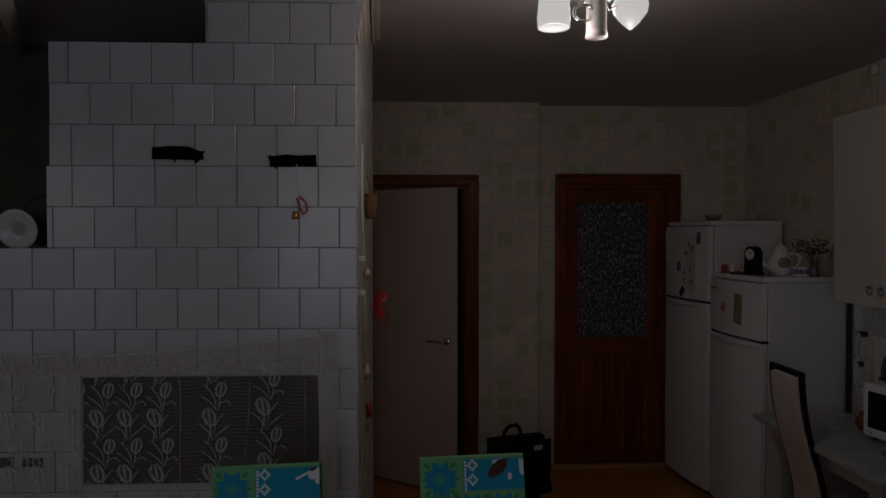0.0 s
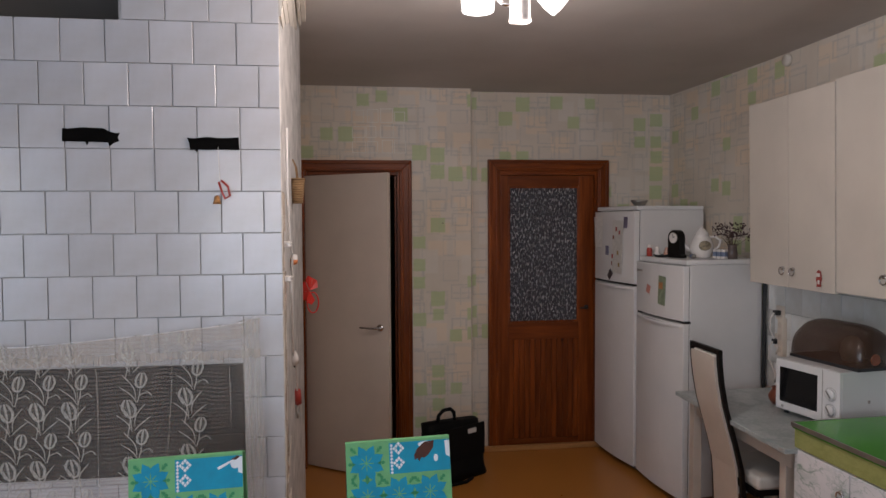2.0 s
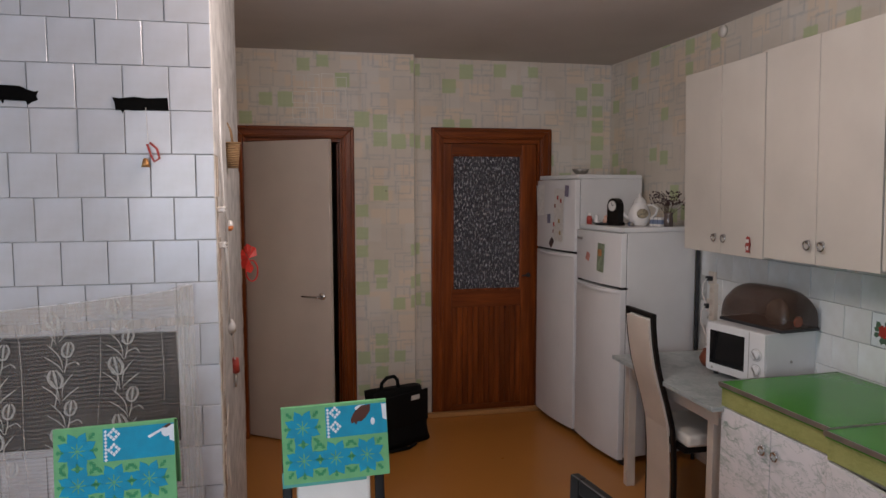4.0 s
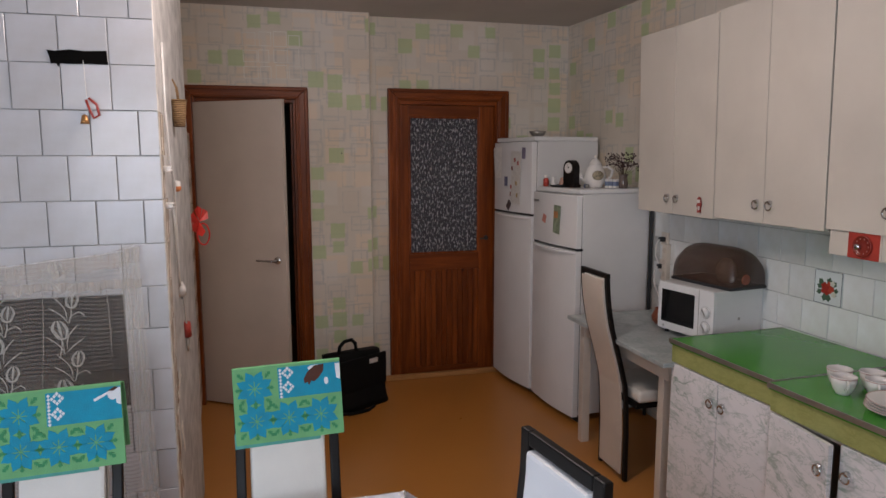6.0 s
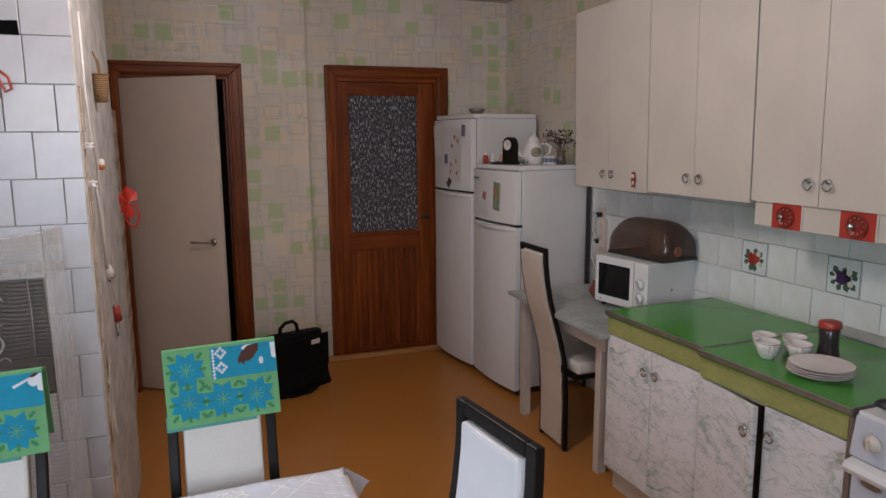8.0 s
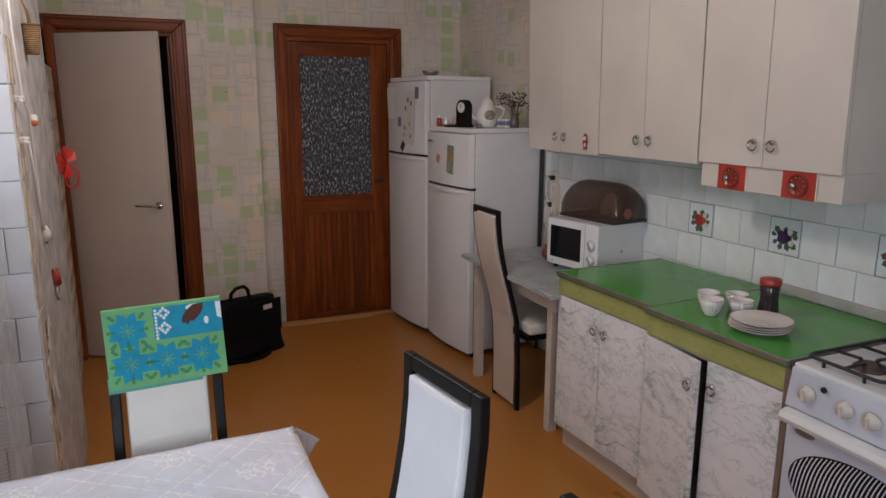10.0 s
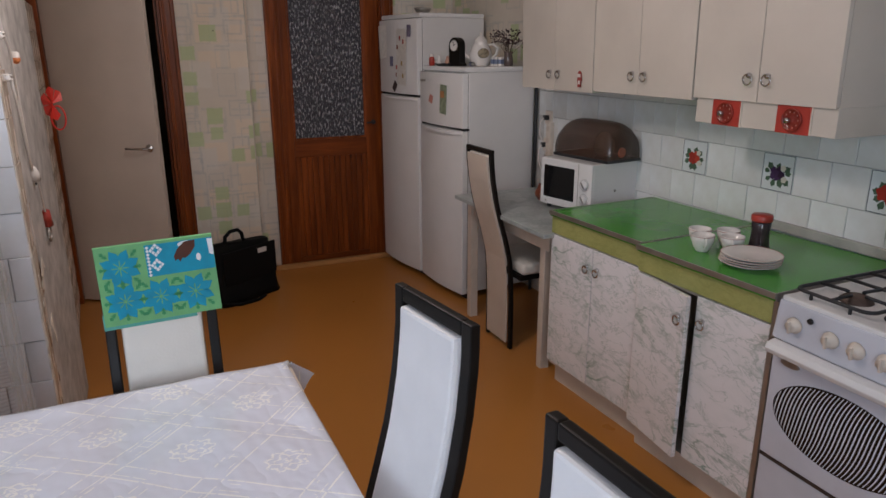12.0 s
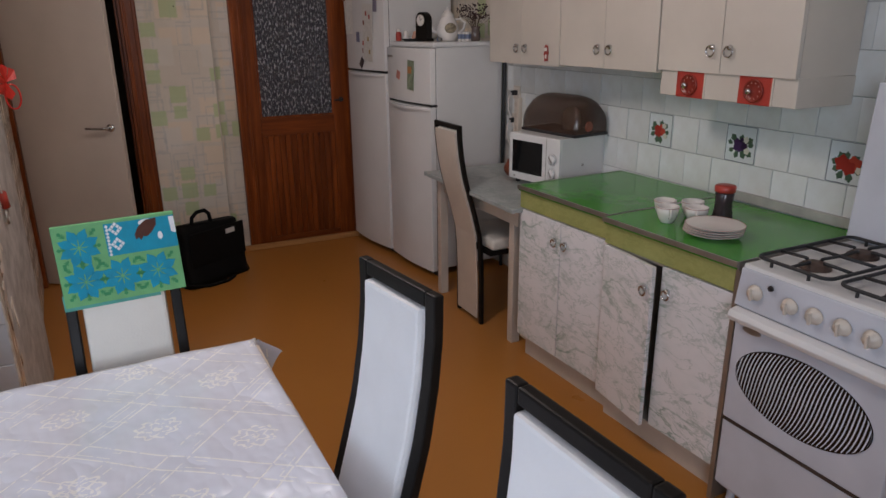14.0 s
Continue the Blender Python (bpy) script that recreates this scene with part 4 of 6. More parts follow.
def tablecloth():
    """A white satin cloth over the table: flat on top, hanging at the rims, with a stiff flap at each corner."""
    m = Mat("satin_damask", 0.35)
    sep = m.n("ShaderNodeSeparateXYZ", Vector=m.co)
    u = m.math("ADD", m.math("MULTIPLY", sep.outputs[0], 3.36), m.math("MULTIPLY_ADD", sep.outputs[1], -3.30, 1.342))
    v = m.math("ADD", m.math("MULTIPLY", sep.outputs[0], -2.78), m.math("MULTIPLY_ADD", sep.outputs[1], -3.73, 3.55))
    def bands(w, pitch, half):
        f = m.math("ABSOLUTE", m.math("SUBTRACT", m.math("FRACT", m.math("DIVIDE", w, pitch)), 0.5))
        return m.math("LESS_THAN", m.math("ABSOLUTE", m.math("SUBTRACT", f, 0.40)), half)
    lines = m.math("MAXIMUM", bands(u, 1.0, 0.010), bands(v, 1.0, 0.010))
    lines = m.math("MAXIMUM", lines, m.math("MULTIPLY", m.math("MAXIMUM", bands(u, 0.5, 0.012), bands(v, 0.5, 0.012)), m.math("GREATER_THAN", m.noise(9.0, 2), 0.56)))
    fu = m.math("SUBTRACT", m.math("FRACT", u), 0.5)
    fv = m.math("SUBTRACT", m.math("FRACT", v), 0.5)
    rad = m.math("SQRT", m.math("ADD", m.math("MULTIPLY", fu, fu), m.math("MULTIPLY", fv, fv)))
    turn = m.math("ARCTAN2", fv, fu)
    def flower(r0, wave, count, half):
        edge = m.math("MULTIPLY_ADD", m.math("COSINE", m.math("MULTIPLY", turn, float(count))), wave, r0)
        return m.math("LESS_THAN", m.math("ABSOLUTE", m.math("SUBTRACT", rad, edge)), half)
    rose = m.math("MAXIMUM", m.math("MAXIMUM", flower(0.175, 0.022, 9, 0.017), flower(0.105, 0.030, 5, 0.016)), m.math("LESS_THAN", rad, 0.045))
    rose = m.math("MULTIPLY", rose, m.math("GREATER_THAN", m.noise(120.0, 2), 0.44))
    broken = m.math("GREATER_THAN", m.noise(70.0, 3), 0.43)
    pat = m.math("MAXIMUM", m.math("MULTIPLY", lines, broken), rose)
    m.colour(m.mix(pat, (0.79, 0.82, 0.92), (1.0, 1.0, 1.0)))
    m.rough(pat, 0.26, 0.06)
    m.b.inputs["Coat Weight"].default_value = 0.9
    m.b.inputs["Coat Roughness"].default_value = 0.12
    crease = m.math("ABSOLUTE", m.math("SUBTRACT", m.noise(5.5, 3, (1.0, 0.55, 1.0)), 0.5))
    m.bump(m.math("ADD", m.math("MULTIPLY", pat, 0.50), m.math("MULTIPLY_ADD", crease, 2.8, m.math("MULTIPLY", m.noise(14.0, 2), 0.25))), 0.55, 0.022)
    hx, hy, drop, n = 0.614, 0.640, 0.17, 90
    bm = bmesh.new()
    rows = []
    for j in range(n + 1):
        row = []
        for i in range(n + 1):
            a = (i / n * 2 - 1) * (hx + drop)
            b = (j / n * 2 - 1) * (hy + drop)
            ox, oy = max(0.0, abs(a) - hx), max(0.0, abs(b) - hy)
            x = max(-hx, min(hx, a))
            y = max(-hy, min(hy, b))
            sx, sy = (1 if a > 0 else -1), (1 if b > 0 else -1)
            fall = (ox ** 4 + oy ** 4) ** 0.25
            flare = ox * oy / (ox + oy + 1e-6)
            out = 0.008 * min(1, fall / 0.03) + 0.010 * math.sin(9 * (a + b)) * min(1, fall / 0.1)
            x += sx * ((out if ox else 0) + flare * 0.8)
            y += sy * ((out if oy and sy < 0 else 0.002 if oy else 0) + flare * (0.2 if sy > 0 else 0.55))
            z = 0.7455 - max(0, fall - 0.006) + flare * 1.5
            p = Vector((a * 2.2, b * 2.2, 3.1))
            wrinkle = abs(noise.noise(p)) * 0.016 + 0.008 * abs(noise.noise(p * 2.7))
            near = max(0.0, 1 - Vector((a + 0.05, b + 0.10)).length / 0.55)
            z += (wrinkle * 0.8 + near * 0.024 * abs(math.sin(7 * a + 5 * b + 3 * noise.noise(p)))) if fall == 0 else 0
            row.append(bm.verts.new((x, y, z)))
        rows.append(row)
    for a, b in zip(rows, rows[1:]):
        for k in range(n):
            bm.faces.new((a[k], a[k + 1], b[k + 1], b[k]))
    ob = built("tablecloth", bm, m.m, "white satin damask tablecloth with woven diamonds, slightly creased", "tablecloth", True)
    ob.matrix_world = pose(-0.555, 1.20, 0.0, 0, 0, 1.6)


tablecloth()


# ---- towels over two chair backs ----
M_TOWEL_G = plain("green_towel", (0.17, 0.43, 0.18), 0.85, 0, 0.08, 30, 0.5, 350)
M_TOWEL_B = plain("blue_print", (0.010, 0.29, 0.43), 0.85, 0, 0.10, 30, 0.5, 350)
M_TOWEL_D = plain("dark_green_print", (0.05, 0.27, 0.11), 0.85, 0, 0.10, 30, 0.5, 350)
M_TOWEL_T = plain("teal_towel", (0.10, 0.36, 0.30), 0.85, 0, 0.08, 30, 0.5, 350)
M_TOWEL_W = plain("white_print", (0.78, 0.78, 0.78), 0.85, 0, 0.05, 30, 0.5, 350)
M_TOWEL_N = plain("brown_print", (0.09, 0.030, 0.018), 0.85, 0, 0.15, 30, 0.5, 350)


def towel(x, y, top, slant, w, drop, bird):
    t = thing("towel", (x, y, top), "folded green towel with blue printed stars over a chair back", "towel", "printed towels")
    t.matrix_world = t.matrix_world @ pose(0, 0, 0, 0, slant, 0)
    half = w / 2
    side = [(-0.060, -drop), (-0.046, -0.10), (-0.030, -0.010), (-0.0285, 0.004), (-0.024, 0.007), (0.012, -0.004), (0.018, -0.012), (0.020, -drop * 0.5), (0.014, -drop * 0.9),
            (0.010, -drop * 0.9), (0.0145, -0.016), (0.010, -0.008), (-0.021, 0.002), (-0.025, -0.012), (-0.039, -0.10), (-0.052, -drop)]
    part("cloth", slab([(a, b) for a, b in side], "x", -half, half, 0.0015), M_TOWEL_G, t)
    part("under_layer", slab([(-0.0585, -drop - 0.009), (-0.050, -drop + 0.03), (-0.046, -drop + 0.03), (-0.0535, -drop - 0.009)], "x", -half - 0.004, half * 0.55), M_TOWEL_T, t, "teal lower fold of the towel")
    def flat(name, pts, mat, lift=0.0):
        """A printed patch lying on the slanting front of the cloth."""
        bm = slab([(u, v) for u, v in pts], "y", -0.0012 - lift, 0.003)
        for q in bm.verts:
            z = q.co.z
            q.co.y += -0.030 + 0.1778 * (z + 0.010) if z > -0.10 else -0.046 + (z + 0.10) * 0.014 / (drop - 0.10)
        part(name, bm, mat, t)

    star = []
    for k in range(8):
        a = radians(45 * k + 22.5)
        star.append([(u * math.cos(a) - v * math.sin(a), u * math.sin(a) + v * math.cos(a)) for u, v in ((0.003, 0), (0.016, 0.0050), (0.026, 0.0128), (0.037, 0.0100), (0.0395, 0.0072), (0.050, 0.0020 * (-1) ** k), (0.0395, -0.0072), (0.037, -0.0100), (0.026, -0.0128), (0.016, -0.0050))])
    sprig = [(0.001, 0.0), (0.007, 0.008), (0.0012, 0.004), (0.008, 0.014), (0.0012, 0.010), (0.006, 0.020), (0.0, 0.025), (-0.006, 0.020), (-0.0012, 0.010), (-0.008, 0.014), (-0.0012, 0.004), (-0.007, 0.008)]
    for cx, cz in ((-half + 0.056, -0.052), (-half + 0.056, -0.138), (-half + 0.141, -0.138), (-half + 0.226, -0.138)):
        for pts in star:
            flat("star_petal", [(cx + u, cz + v) for u, v in pts], M_TOWEL_B)
        for a in range(0, 360, 45):
            c, q = math.cos(radians(a)), math.sin(radians(a))
            if cx - 0.056 * q > half - 0.004 or cz + 0.056 * c > -0.004 or (cx - 0.05 * q > -half + 0.110 and cz + 0.05 * c > -0.095):
                continue
            flat("sprig", [(cx + (u * c - (v + (0.034 if a % 90 == 0 else 0.046)) * q) * 0.85, cz + (u * q + (v + (0.034 if a % 90 == 0 else 0.046)) * c) * 0.85) for u, v in sprig], M_TOWEL_D)
    x0 = -half + 0.118
    flat("blue_panel", [(x0, -0.084), (half - 0.001, -0.084), (half - 0.001, -0.003), (x0, -0.003)], M_TOWEL_B, 0.0004)
    for k in range(9):
        z = -0.010 - k * 0.0088
        flat("white_diamond", [(x0 + 0.002, z), (x0 + 0.0065, z + 0.0045), (x0 + 0.011, z), (x0 + 0.0065, z - 0.0045)], M_TOWEL_W, 0.0009)
    for cz in (-0.018, -0.056):
        for i in range(3):
            for j in range(3):
                u, v = x0 + 0.026 + (i - j) * 0.0060, cz + (i + j - 2) * 0.0060
                if (i, j) != (1, 1):
                    flat("white_diamond", [(u - 0.0045, v), (u, v + 0.0052), (u + 0.0045, v), (u, v - 0.0052)], M_TOWEL_W, 0.0009)
    if bird:
        flat("white_patch", arc(half - 0.068, -0.012, 0.020, 0, 360, 14, 0.008)[:-1], M_TOWEL_W, 0.0008)
        flat("brown_feather", [(half - 0.098, -0.052), (half - 0.100, -0.040), (half - 0.090, -0.022), (half - 0.070, -0.006), (half - 0.044, -0.004), (half - 0.046, -0.022), (half - 0.060, -0.040), (half - 0.072, -0.048), (half - 0.080, -0.046), (half - 0.086, -0.056), (half - 0.091, -0.048)], M_TOWEL_N, 0.0013)
        flat("white_patch", arc(half - 0.040, -0.050, 0.006, 0, 360, 12, 0.010)[:-1], M_TOWEL_W, 0.0008)
    else:
        flat("white_patch", arc(half - 0.020, -0.022, 0.012, 0, 360, 12, 0.014)[:-1], M_TOWEL_W, 0.0008)
        flat("white_patch", [(half - 0.066, -0.030), (half - 0.03, -0.014), (half - 0.026, -0.018), (half - 0.062, -0.036)], M_TOWEL_W, 0.0008)
        flat("brown_feather", [(half - 0.030, -0.012), (half - 0.014, -0.003), (half - 0.006, -0.006), (half - 0.018, -0.014)], M_TOWEL_N, 0.0013)
    flat("white_patch", [(half - 0.012, -0.045), (half - 0.001, -0.05), (half - 0.001, -0.006), (half - 0.014, -0.006)], M_TOWEL_W, 0.0007)


towel(-0.249, 2.019, 1.077, -1.8, 0.286, 0.197, True)
towel(-0.810, 2.019, 1.058, -2.0, 0.292, 0.200, False)


# ---- lace curtain before the firebox ----
def lace_curtain():
    m = Mat("net_lace", 0.9)
    sep = m.n("ShaderNodeSeparateXYZ", Vector=m.co)
    wob = m.math("ADD", sep.outputs[2], m.math("MULTIPLY", m.noise(7.0, 2), 0.030))
    wave = m.math("SINE", m.math("MULTIPLY", wob, 2 * math.pi / 0.0135))
    a = m.math("ADD", m.math("MULTIPLY_ADD", m.math("GREATER_THAN", wave, 0.1), 0.12, 0.078), m.math("MULTIPLY", m.noise(3.0, 3), 0.11))
    m.colour((0.72, 0.63, 0.56))
    m.put(m.b.inputs["Alpha"], a)
    x0, x1, nx, nz = -2.25, -0.655, 170, 24
    bm = bmesh.new()
    rows = []
    for j in range(nz + 1):
        v = j / nz
        row = []
        for i in range(nx + 1):
            u = i / nx
            x = x0 + (x1 - x0) * u - 0.045 * max(0, (u - 0.9) / 0.1) * (1 - v) - 0.01
            top = 1.352 - 0.085 * min(1, (1 - u) / 0.5) ** 0.7 + 0.006 * math.sin(40 * u)
            z = top + (0.10 - top) * v
            amp = 0.003 + 0.006 * max(0, (u - 0.86) / 0.14)
            y = SY - 0.018 - amp * (1.2 + math.sin(58 * u * u + 2 * noise.noise((u * 9, v * 1.5, 0))))
            row.append(bm.verts.new((x + 1.2, y - SY, z)))
        rows.append(row)
    for a_, b_ in zip(rows, rows[1:]):
        for k in range(nx):
            bm.faces.new((a_[k], a_[k + 1], b_[k + 1], b_[k]))
    c = thing("lace_curtain", (-1.2, SY, 0), "sheer ivory lace curtain with woven tulips hung before the firebox", "curtain")
    part("net", bm, m.m, c, smooth=True)
    # heavier gathers at the free edge and hem tape
    m2 = Mat("net_fold", 0.9)
    m2.colour((0.68, 0.63, 0.56))
    m2.put(m2.b.inputs["Alpha"], m2.math("MULTIPLY_ADD", m2.noise(16.0, 4, (14, 14, 0.35)), 0.85, -0.16))
    bm = bmesh.new()
    for k, (xt, xb, w) in enumerate(((-0.715, -0.690, 0.022), (-0.742, -0.700, 0.014), (-0.700, -0.672, 0.012))):
        vs = [bm.verts.new((x + 1.2, -0.034 - 0.001 * k, z)) for x, z in ((xt - w, 1.34), (xt + w * 0.6, 1.352), (xb + w, 0.12), (xb - w, 0.12))]
        bm.faces.new(vs)
    part("gathered_edge", bm, m2.m, c, "gathered edge")
    # gathered heading along the cord and the doubled hem below it
    rnd = random.Random(14)
    for name, drop, high, lift, share in (("heading", 0.0, 0.052, 0.0315, 0.20), ("doubled_hem", 0.088, 0.030, 0.0305, 0.30)):
        mh = Mat("net_" + name, 0.9)
        mh.colour((0.70, 0.62, 0.54))
        mh.put(mh.b.inputs["Alpha"], mh.math("MULTIPLY_ADD", mh.noise(26.0, 3, (9, 9, 0.5)), 0.5, share - 0.16))
        bm = bmesh.new()
        cols = []
        for k in range(91):
            u = k / 90
            x = -2.25 + 1.56 * u
            top = 1.352 - 0.085 * min(1, (1 - u) / 0.5) ** 0.7 if name == "heading" else 1.222 + 0.020 * u
            fray = rnd.uniform(-0.004, 0.004)
            cols.append([bm.verts.new((x + 1.2, -lift - 0.0025 * (k % 2), z)) for z in (top + fray, top - high + 2 * fray)])
        for a, b in zip(cols, cols[1:]):
            bm.faces.new((a[0], b[0], b[1], a[1]))
        part(name, bm, mh.m, c, "denser gathered net")
    bm = tube([(-2.25 + 1.2, -0.03, 1.268)] + [(-2.25 + 1.59 * u / 20 + 1.2 - (0.045 if u > 19 else 0), -0.027, 1.353 - 0.085 * min(1, (1 - u / 20) / 0.5) ** 0.7) for u in range(1, 21)], 0.0016, 5)
    part("hem_cord", bm, M_PAD, c, "thin hem cord")
    for xt, xb in ((-1.30, -1.27), (-1.235, -1.215), (-0.985, -1.04), (-0.80, -0.775), (-1.62, -1.60)):
        part("fold", tube([(xt + (xb - xt) * k / 12 + 0.004 * math.sin(k) + 1.2, -0.034, 1.25 - 0.09 * k) for k in range(13)], [0.0006 + 0.0007 * (k % 3) for k in range(13)], 5), m2.m, c, "fold of the net")
    # one tulip sprig, repeated
    mt = Mat("lace_thread", 0.85)
    mt.colour((0.74, 0.70, 0.63))
    mt.put(mt.b.inputs["Alpha"], mt.math("MULTIPLY_ADD", mt.noise(140.0, 2), 0.8, 0.08))
    mf = Mat("lace_filling", 0.9)
    mf.colour((0.66, 0.62, 0.56))
    mf.put(mf.b.inputs["Alpha"], mf.math("MULTIPLY_ADD", mf.noise(260.0, 2), 0.9, -0.34))
    bm, fill = bmesh.new(), bmesh.new()

    def ribbon(pts, w):
        left, right = [], []
        for i, (x, z) in enumerate(pts):
            a, b = pts[max(0, i - 1)], pts[min(len(pts) - 1, i + 1)]
            d = Vector((b[0] - a[0], b[1] - a[1])).normalized()
            q = w * (0.35 + 0.65 * math.sin(math.pi * (i + 0.3) / len(pts)))
            left.append(bm.verts.new((x - d.y * q, 0, z + d.x * q)))
            right.append(bm.verts.new((x + d.y * q, 0, z - d.x * q)))
        for i in range(len(pts) - 1):
            bm.faces.new((left[i], left[i + 1], right[i + 1], right[i]))

    def leafed(cx, cz, s, lean):
        """The woven filling of a bud."""
        vs = [fill.verts.new((cx + s * (0.021 * math.cos(t) * (1 - 0.25 * math.sin(t)) + lean * 0.008 * math.sin(t)), 0.0006, cz + s * (0.006 + 0.030 * math.sin(t)))) for t in (radians(24 * k) for k in range(15))]
        fill.faces.new(vs)

    def bloom(cx, cz, s, lean):
        leafed(cx, cz, s, lean)
        for off in (-0.65, 0.0, 0.65):
            pts = [(cx + s * (off * 0.022 * math.sin(math.pi * (0.15 + 0.75 * k / 6)) * 1.4 + lean * 0.012 * k / 6), cz + s * (k / 6 * 0.052 - 0.02)) for k in range(7)]
            ribbon(pts, 0.0042 * s)
        ribbon([(cx + s * 0.022 * math.cos(t), cz + s * 0.026 * math.sin(t)) for t in (radians(200 + 20 * k) for k in range(8))], 0.003)
        ribbon([(cx, cz - 0.02 * s), (cx - 0.002, cz - 0.05 * s), (cx - 0.010, cz - 0.085 * s)], 0.002)

    def leaf(x, z, dx, dz, bend, w=0.0019):
        ribbon([(x + dx * t + bend * math.sin(math.pi * t), z + dz * t) for t in (k / 8 for k in range(9))], w)

    def lower_half():
        bloom(-0.018, -0.058, 1.05, -0.8)
        for q in ((-0.014, -0.125, -0.040, 0.085, 0.012), (-0.012, -0.135, -0.052, 0.060, 0.010), (-0.004, -0.118, 0.034, 0.078, -0.012), (-0.006, -0.130, 0.054, 0.046, -0.004)):
            leaf(*q)

    lower_half()
    lower = mesh_of("tulip", bm, mt.m), mesh_of("tulip_filling", fill, mf.m)
    bm, fill = bmesh.new(), bmesh.new()
    lower_half()
    bloom(0.016, 0.040, 0.86, 0.7)
    for q in ((0.000, -0.022, -0.042, 0.082, 0.014), (0.002, -0.034, -0.054, 0.054, 0.010), (0.010, -0.020, 0.030, 0.022, -0.010), (0.036, 0.004, 0.016, -0.018, 0.004)):
        leaf(*q)
    whole = mesh_of("tulip", bm, mt.m), mesh_of("tulip_filling", fill, mf.m)
    for x in (-1.905, -1.80, -1.70, -1.60, -1.498, -1.397, -1.294, -1.110, -0.916):
        for k in range(4):
            me, mef = whole if k else lower
            o = new("tulip", me)
            o.parent = c
            o.matrix_local = pose(x + 1.2 + 0.004 * math.sin(50 * x * k), -0.033, 1.300 - 0.196 * k + (0.036 if x > -1.0 else 0))
            f = new("filling", mef)
            f.parent = o


lace_curtain()


def tray_on_ledge():
    t = thing("tray", (-1.80, 2.70, 1.64), "black round tray standing behind a white jug", "tray")
    part("rim", lathe([(0, 0), (0.085, 0.002), (0.10, 0.02), (0.096, 0.024), (0.08, 0.008), (0, 0.006)], 32), M_IRON, t, smooth=True).matrix_local = pose(0, 0.09, 0.101, 78)
    j = thing("bowl", (-1.835, 2.655, 1.641), "white glazed bowl standing on its rim before a tray", "bowl")
    body = part("body", lathe([(0.0, 0), (0.030, 0.0), (0.034, 0.012), (0.060, 0.022), (0.074, 0.036), (0.071, 0.039), (0.056, 0.029), (0.026, 0.020), (0, 0.018)], 32), M_PORCELAIN, j, smooth=True)
    body.matrix_local = pose(0, 0.02, 0.0745, 100, 0, 0)
    part("painted_well", lathe([(0, 0.0185), (0.024, 0.0205), (0.026, 0.0215), (0, 0.0205)], 24), M_GREYTOP, body, "grey painted well")


tray_on_ledge()


# ---- chandelier ----
def chandelier():
    c = thing("chandelier", (LAMP[0], LAMP[1], TOP), "small ceiling lamp with glowing white glass shades", "ceiling lamp")
    c.scale = (1.02, 1.02, 0.855)
    part("canopy", lathe([(0, 0), (0.06, 0), (0.055, -0.03), (0.03, -0.05), (0, -0.05)], 24), M_KNOB, c, smooth=True)
    part("stem", lathe([(0.012, -0.05), (0.016, -0.10), (0.03, -0.16), (0.033, -0.20), (0.031, -0.235), (0.031, -0.335), (0.034, -0.36), (0, -0.36)], 24), M_PORCELAIN, c, "ivory ceramic column", True)
    glow = bpy.data.materials.new("lit_opal_glass")
    glow.use_nodes = True
    b = glow.node_tree.nodes["Principled BSDF"]
    b.inputs["Base Color"].default_value = (0.04, 0.04, 0.04, 1)
    b.inputs["Emission Color"].default_value = (1.0, 0.97, 0.95, 1)
    b.inputs["Emission Strength"].default_value = 4.2
    for dx, dy in ((-0.135, -0.02), (0.12, 0.05), (0.04, 0.15)):
        # the third arm and shade are assumed, lifted out of sight
        up = 0.17 if dy > 0.1 else 0.0
        a = part("arm", tube([(0.02 * dx / 0.13, 0.02 * dy / 0.13, -0.20 + up * 0.6), (dx * 0.4, dy * 0.4, -0.25 + up), (dx * 0.75, dy * 0.75, -0.22 + up), (dx * 0.9, dy * 0.9, -0.17 + up), (dx, dy, -0.15 + up * 0.8)], 0.006), M_CHROME, c, smooth=True)
        part("socket", lathe([(0, 0), (0.02, 0), (0.022, -0.04), (0, -0.04)], 16, (dx, dy, -0.14 + up * 0.8)), M_CHROME, a, smooth=True)
        if dx > 0.1:
            s = part("shade", lathe([(0.022, -0.155), (0.040, -0.18), (0.056, -0.22), (0.052, -0.25), (0.030, -0.285), (0.006, -0.312), (0, -0.314)], 28, (dx, dy, 0)), glow, a, "glowing opal glass shade", True)
            s.visible_shadow = False
        else:
            s = part("shade", lathe([(0.022, -0.17), (0.035, -0.19), (0.046, -0.24), (0.050, -0.30), (0.048, -0.335), (0.044, -0.335), (0.046, -0.30), (0.042, -0.24), (0.031, -0.193), (0.02, -0.176)], 28, (dx, dy, up)), glow, a, "glowing opal glass shade", True)
            s.visible_shadow = False
    part("curl", tube([(-0.045 + 0.03 * math.cos(t), -0.02, -0.28 + 0.03 * math.sin(t)) for t in (radians(20 * k) for k in range(16))], 0.005), M_CHROME, c, smooth=True)


chandelier()


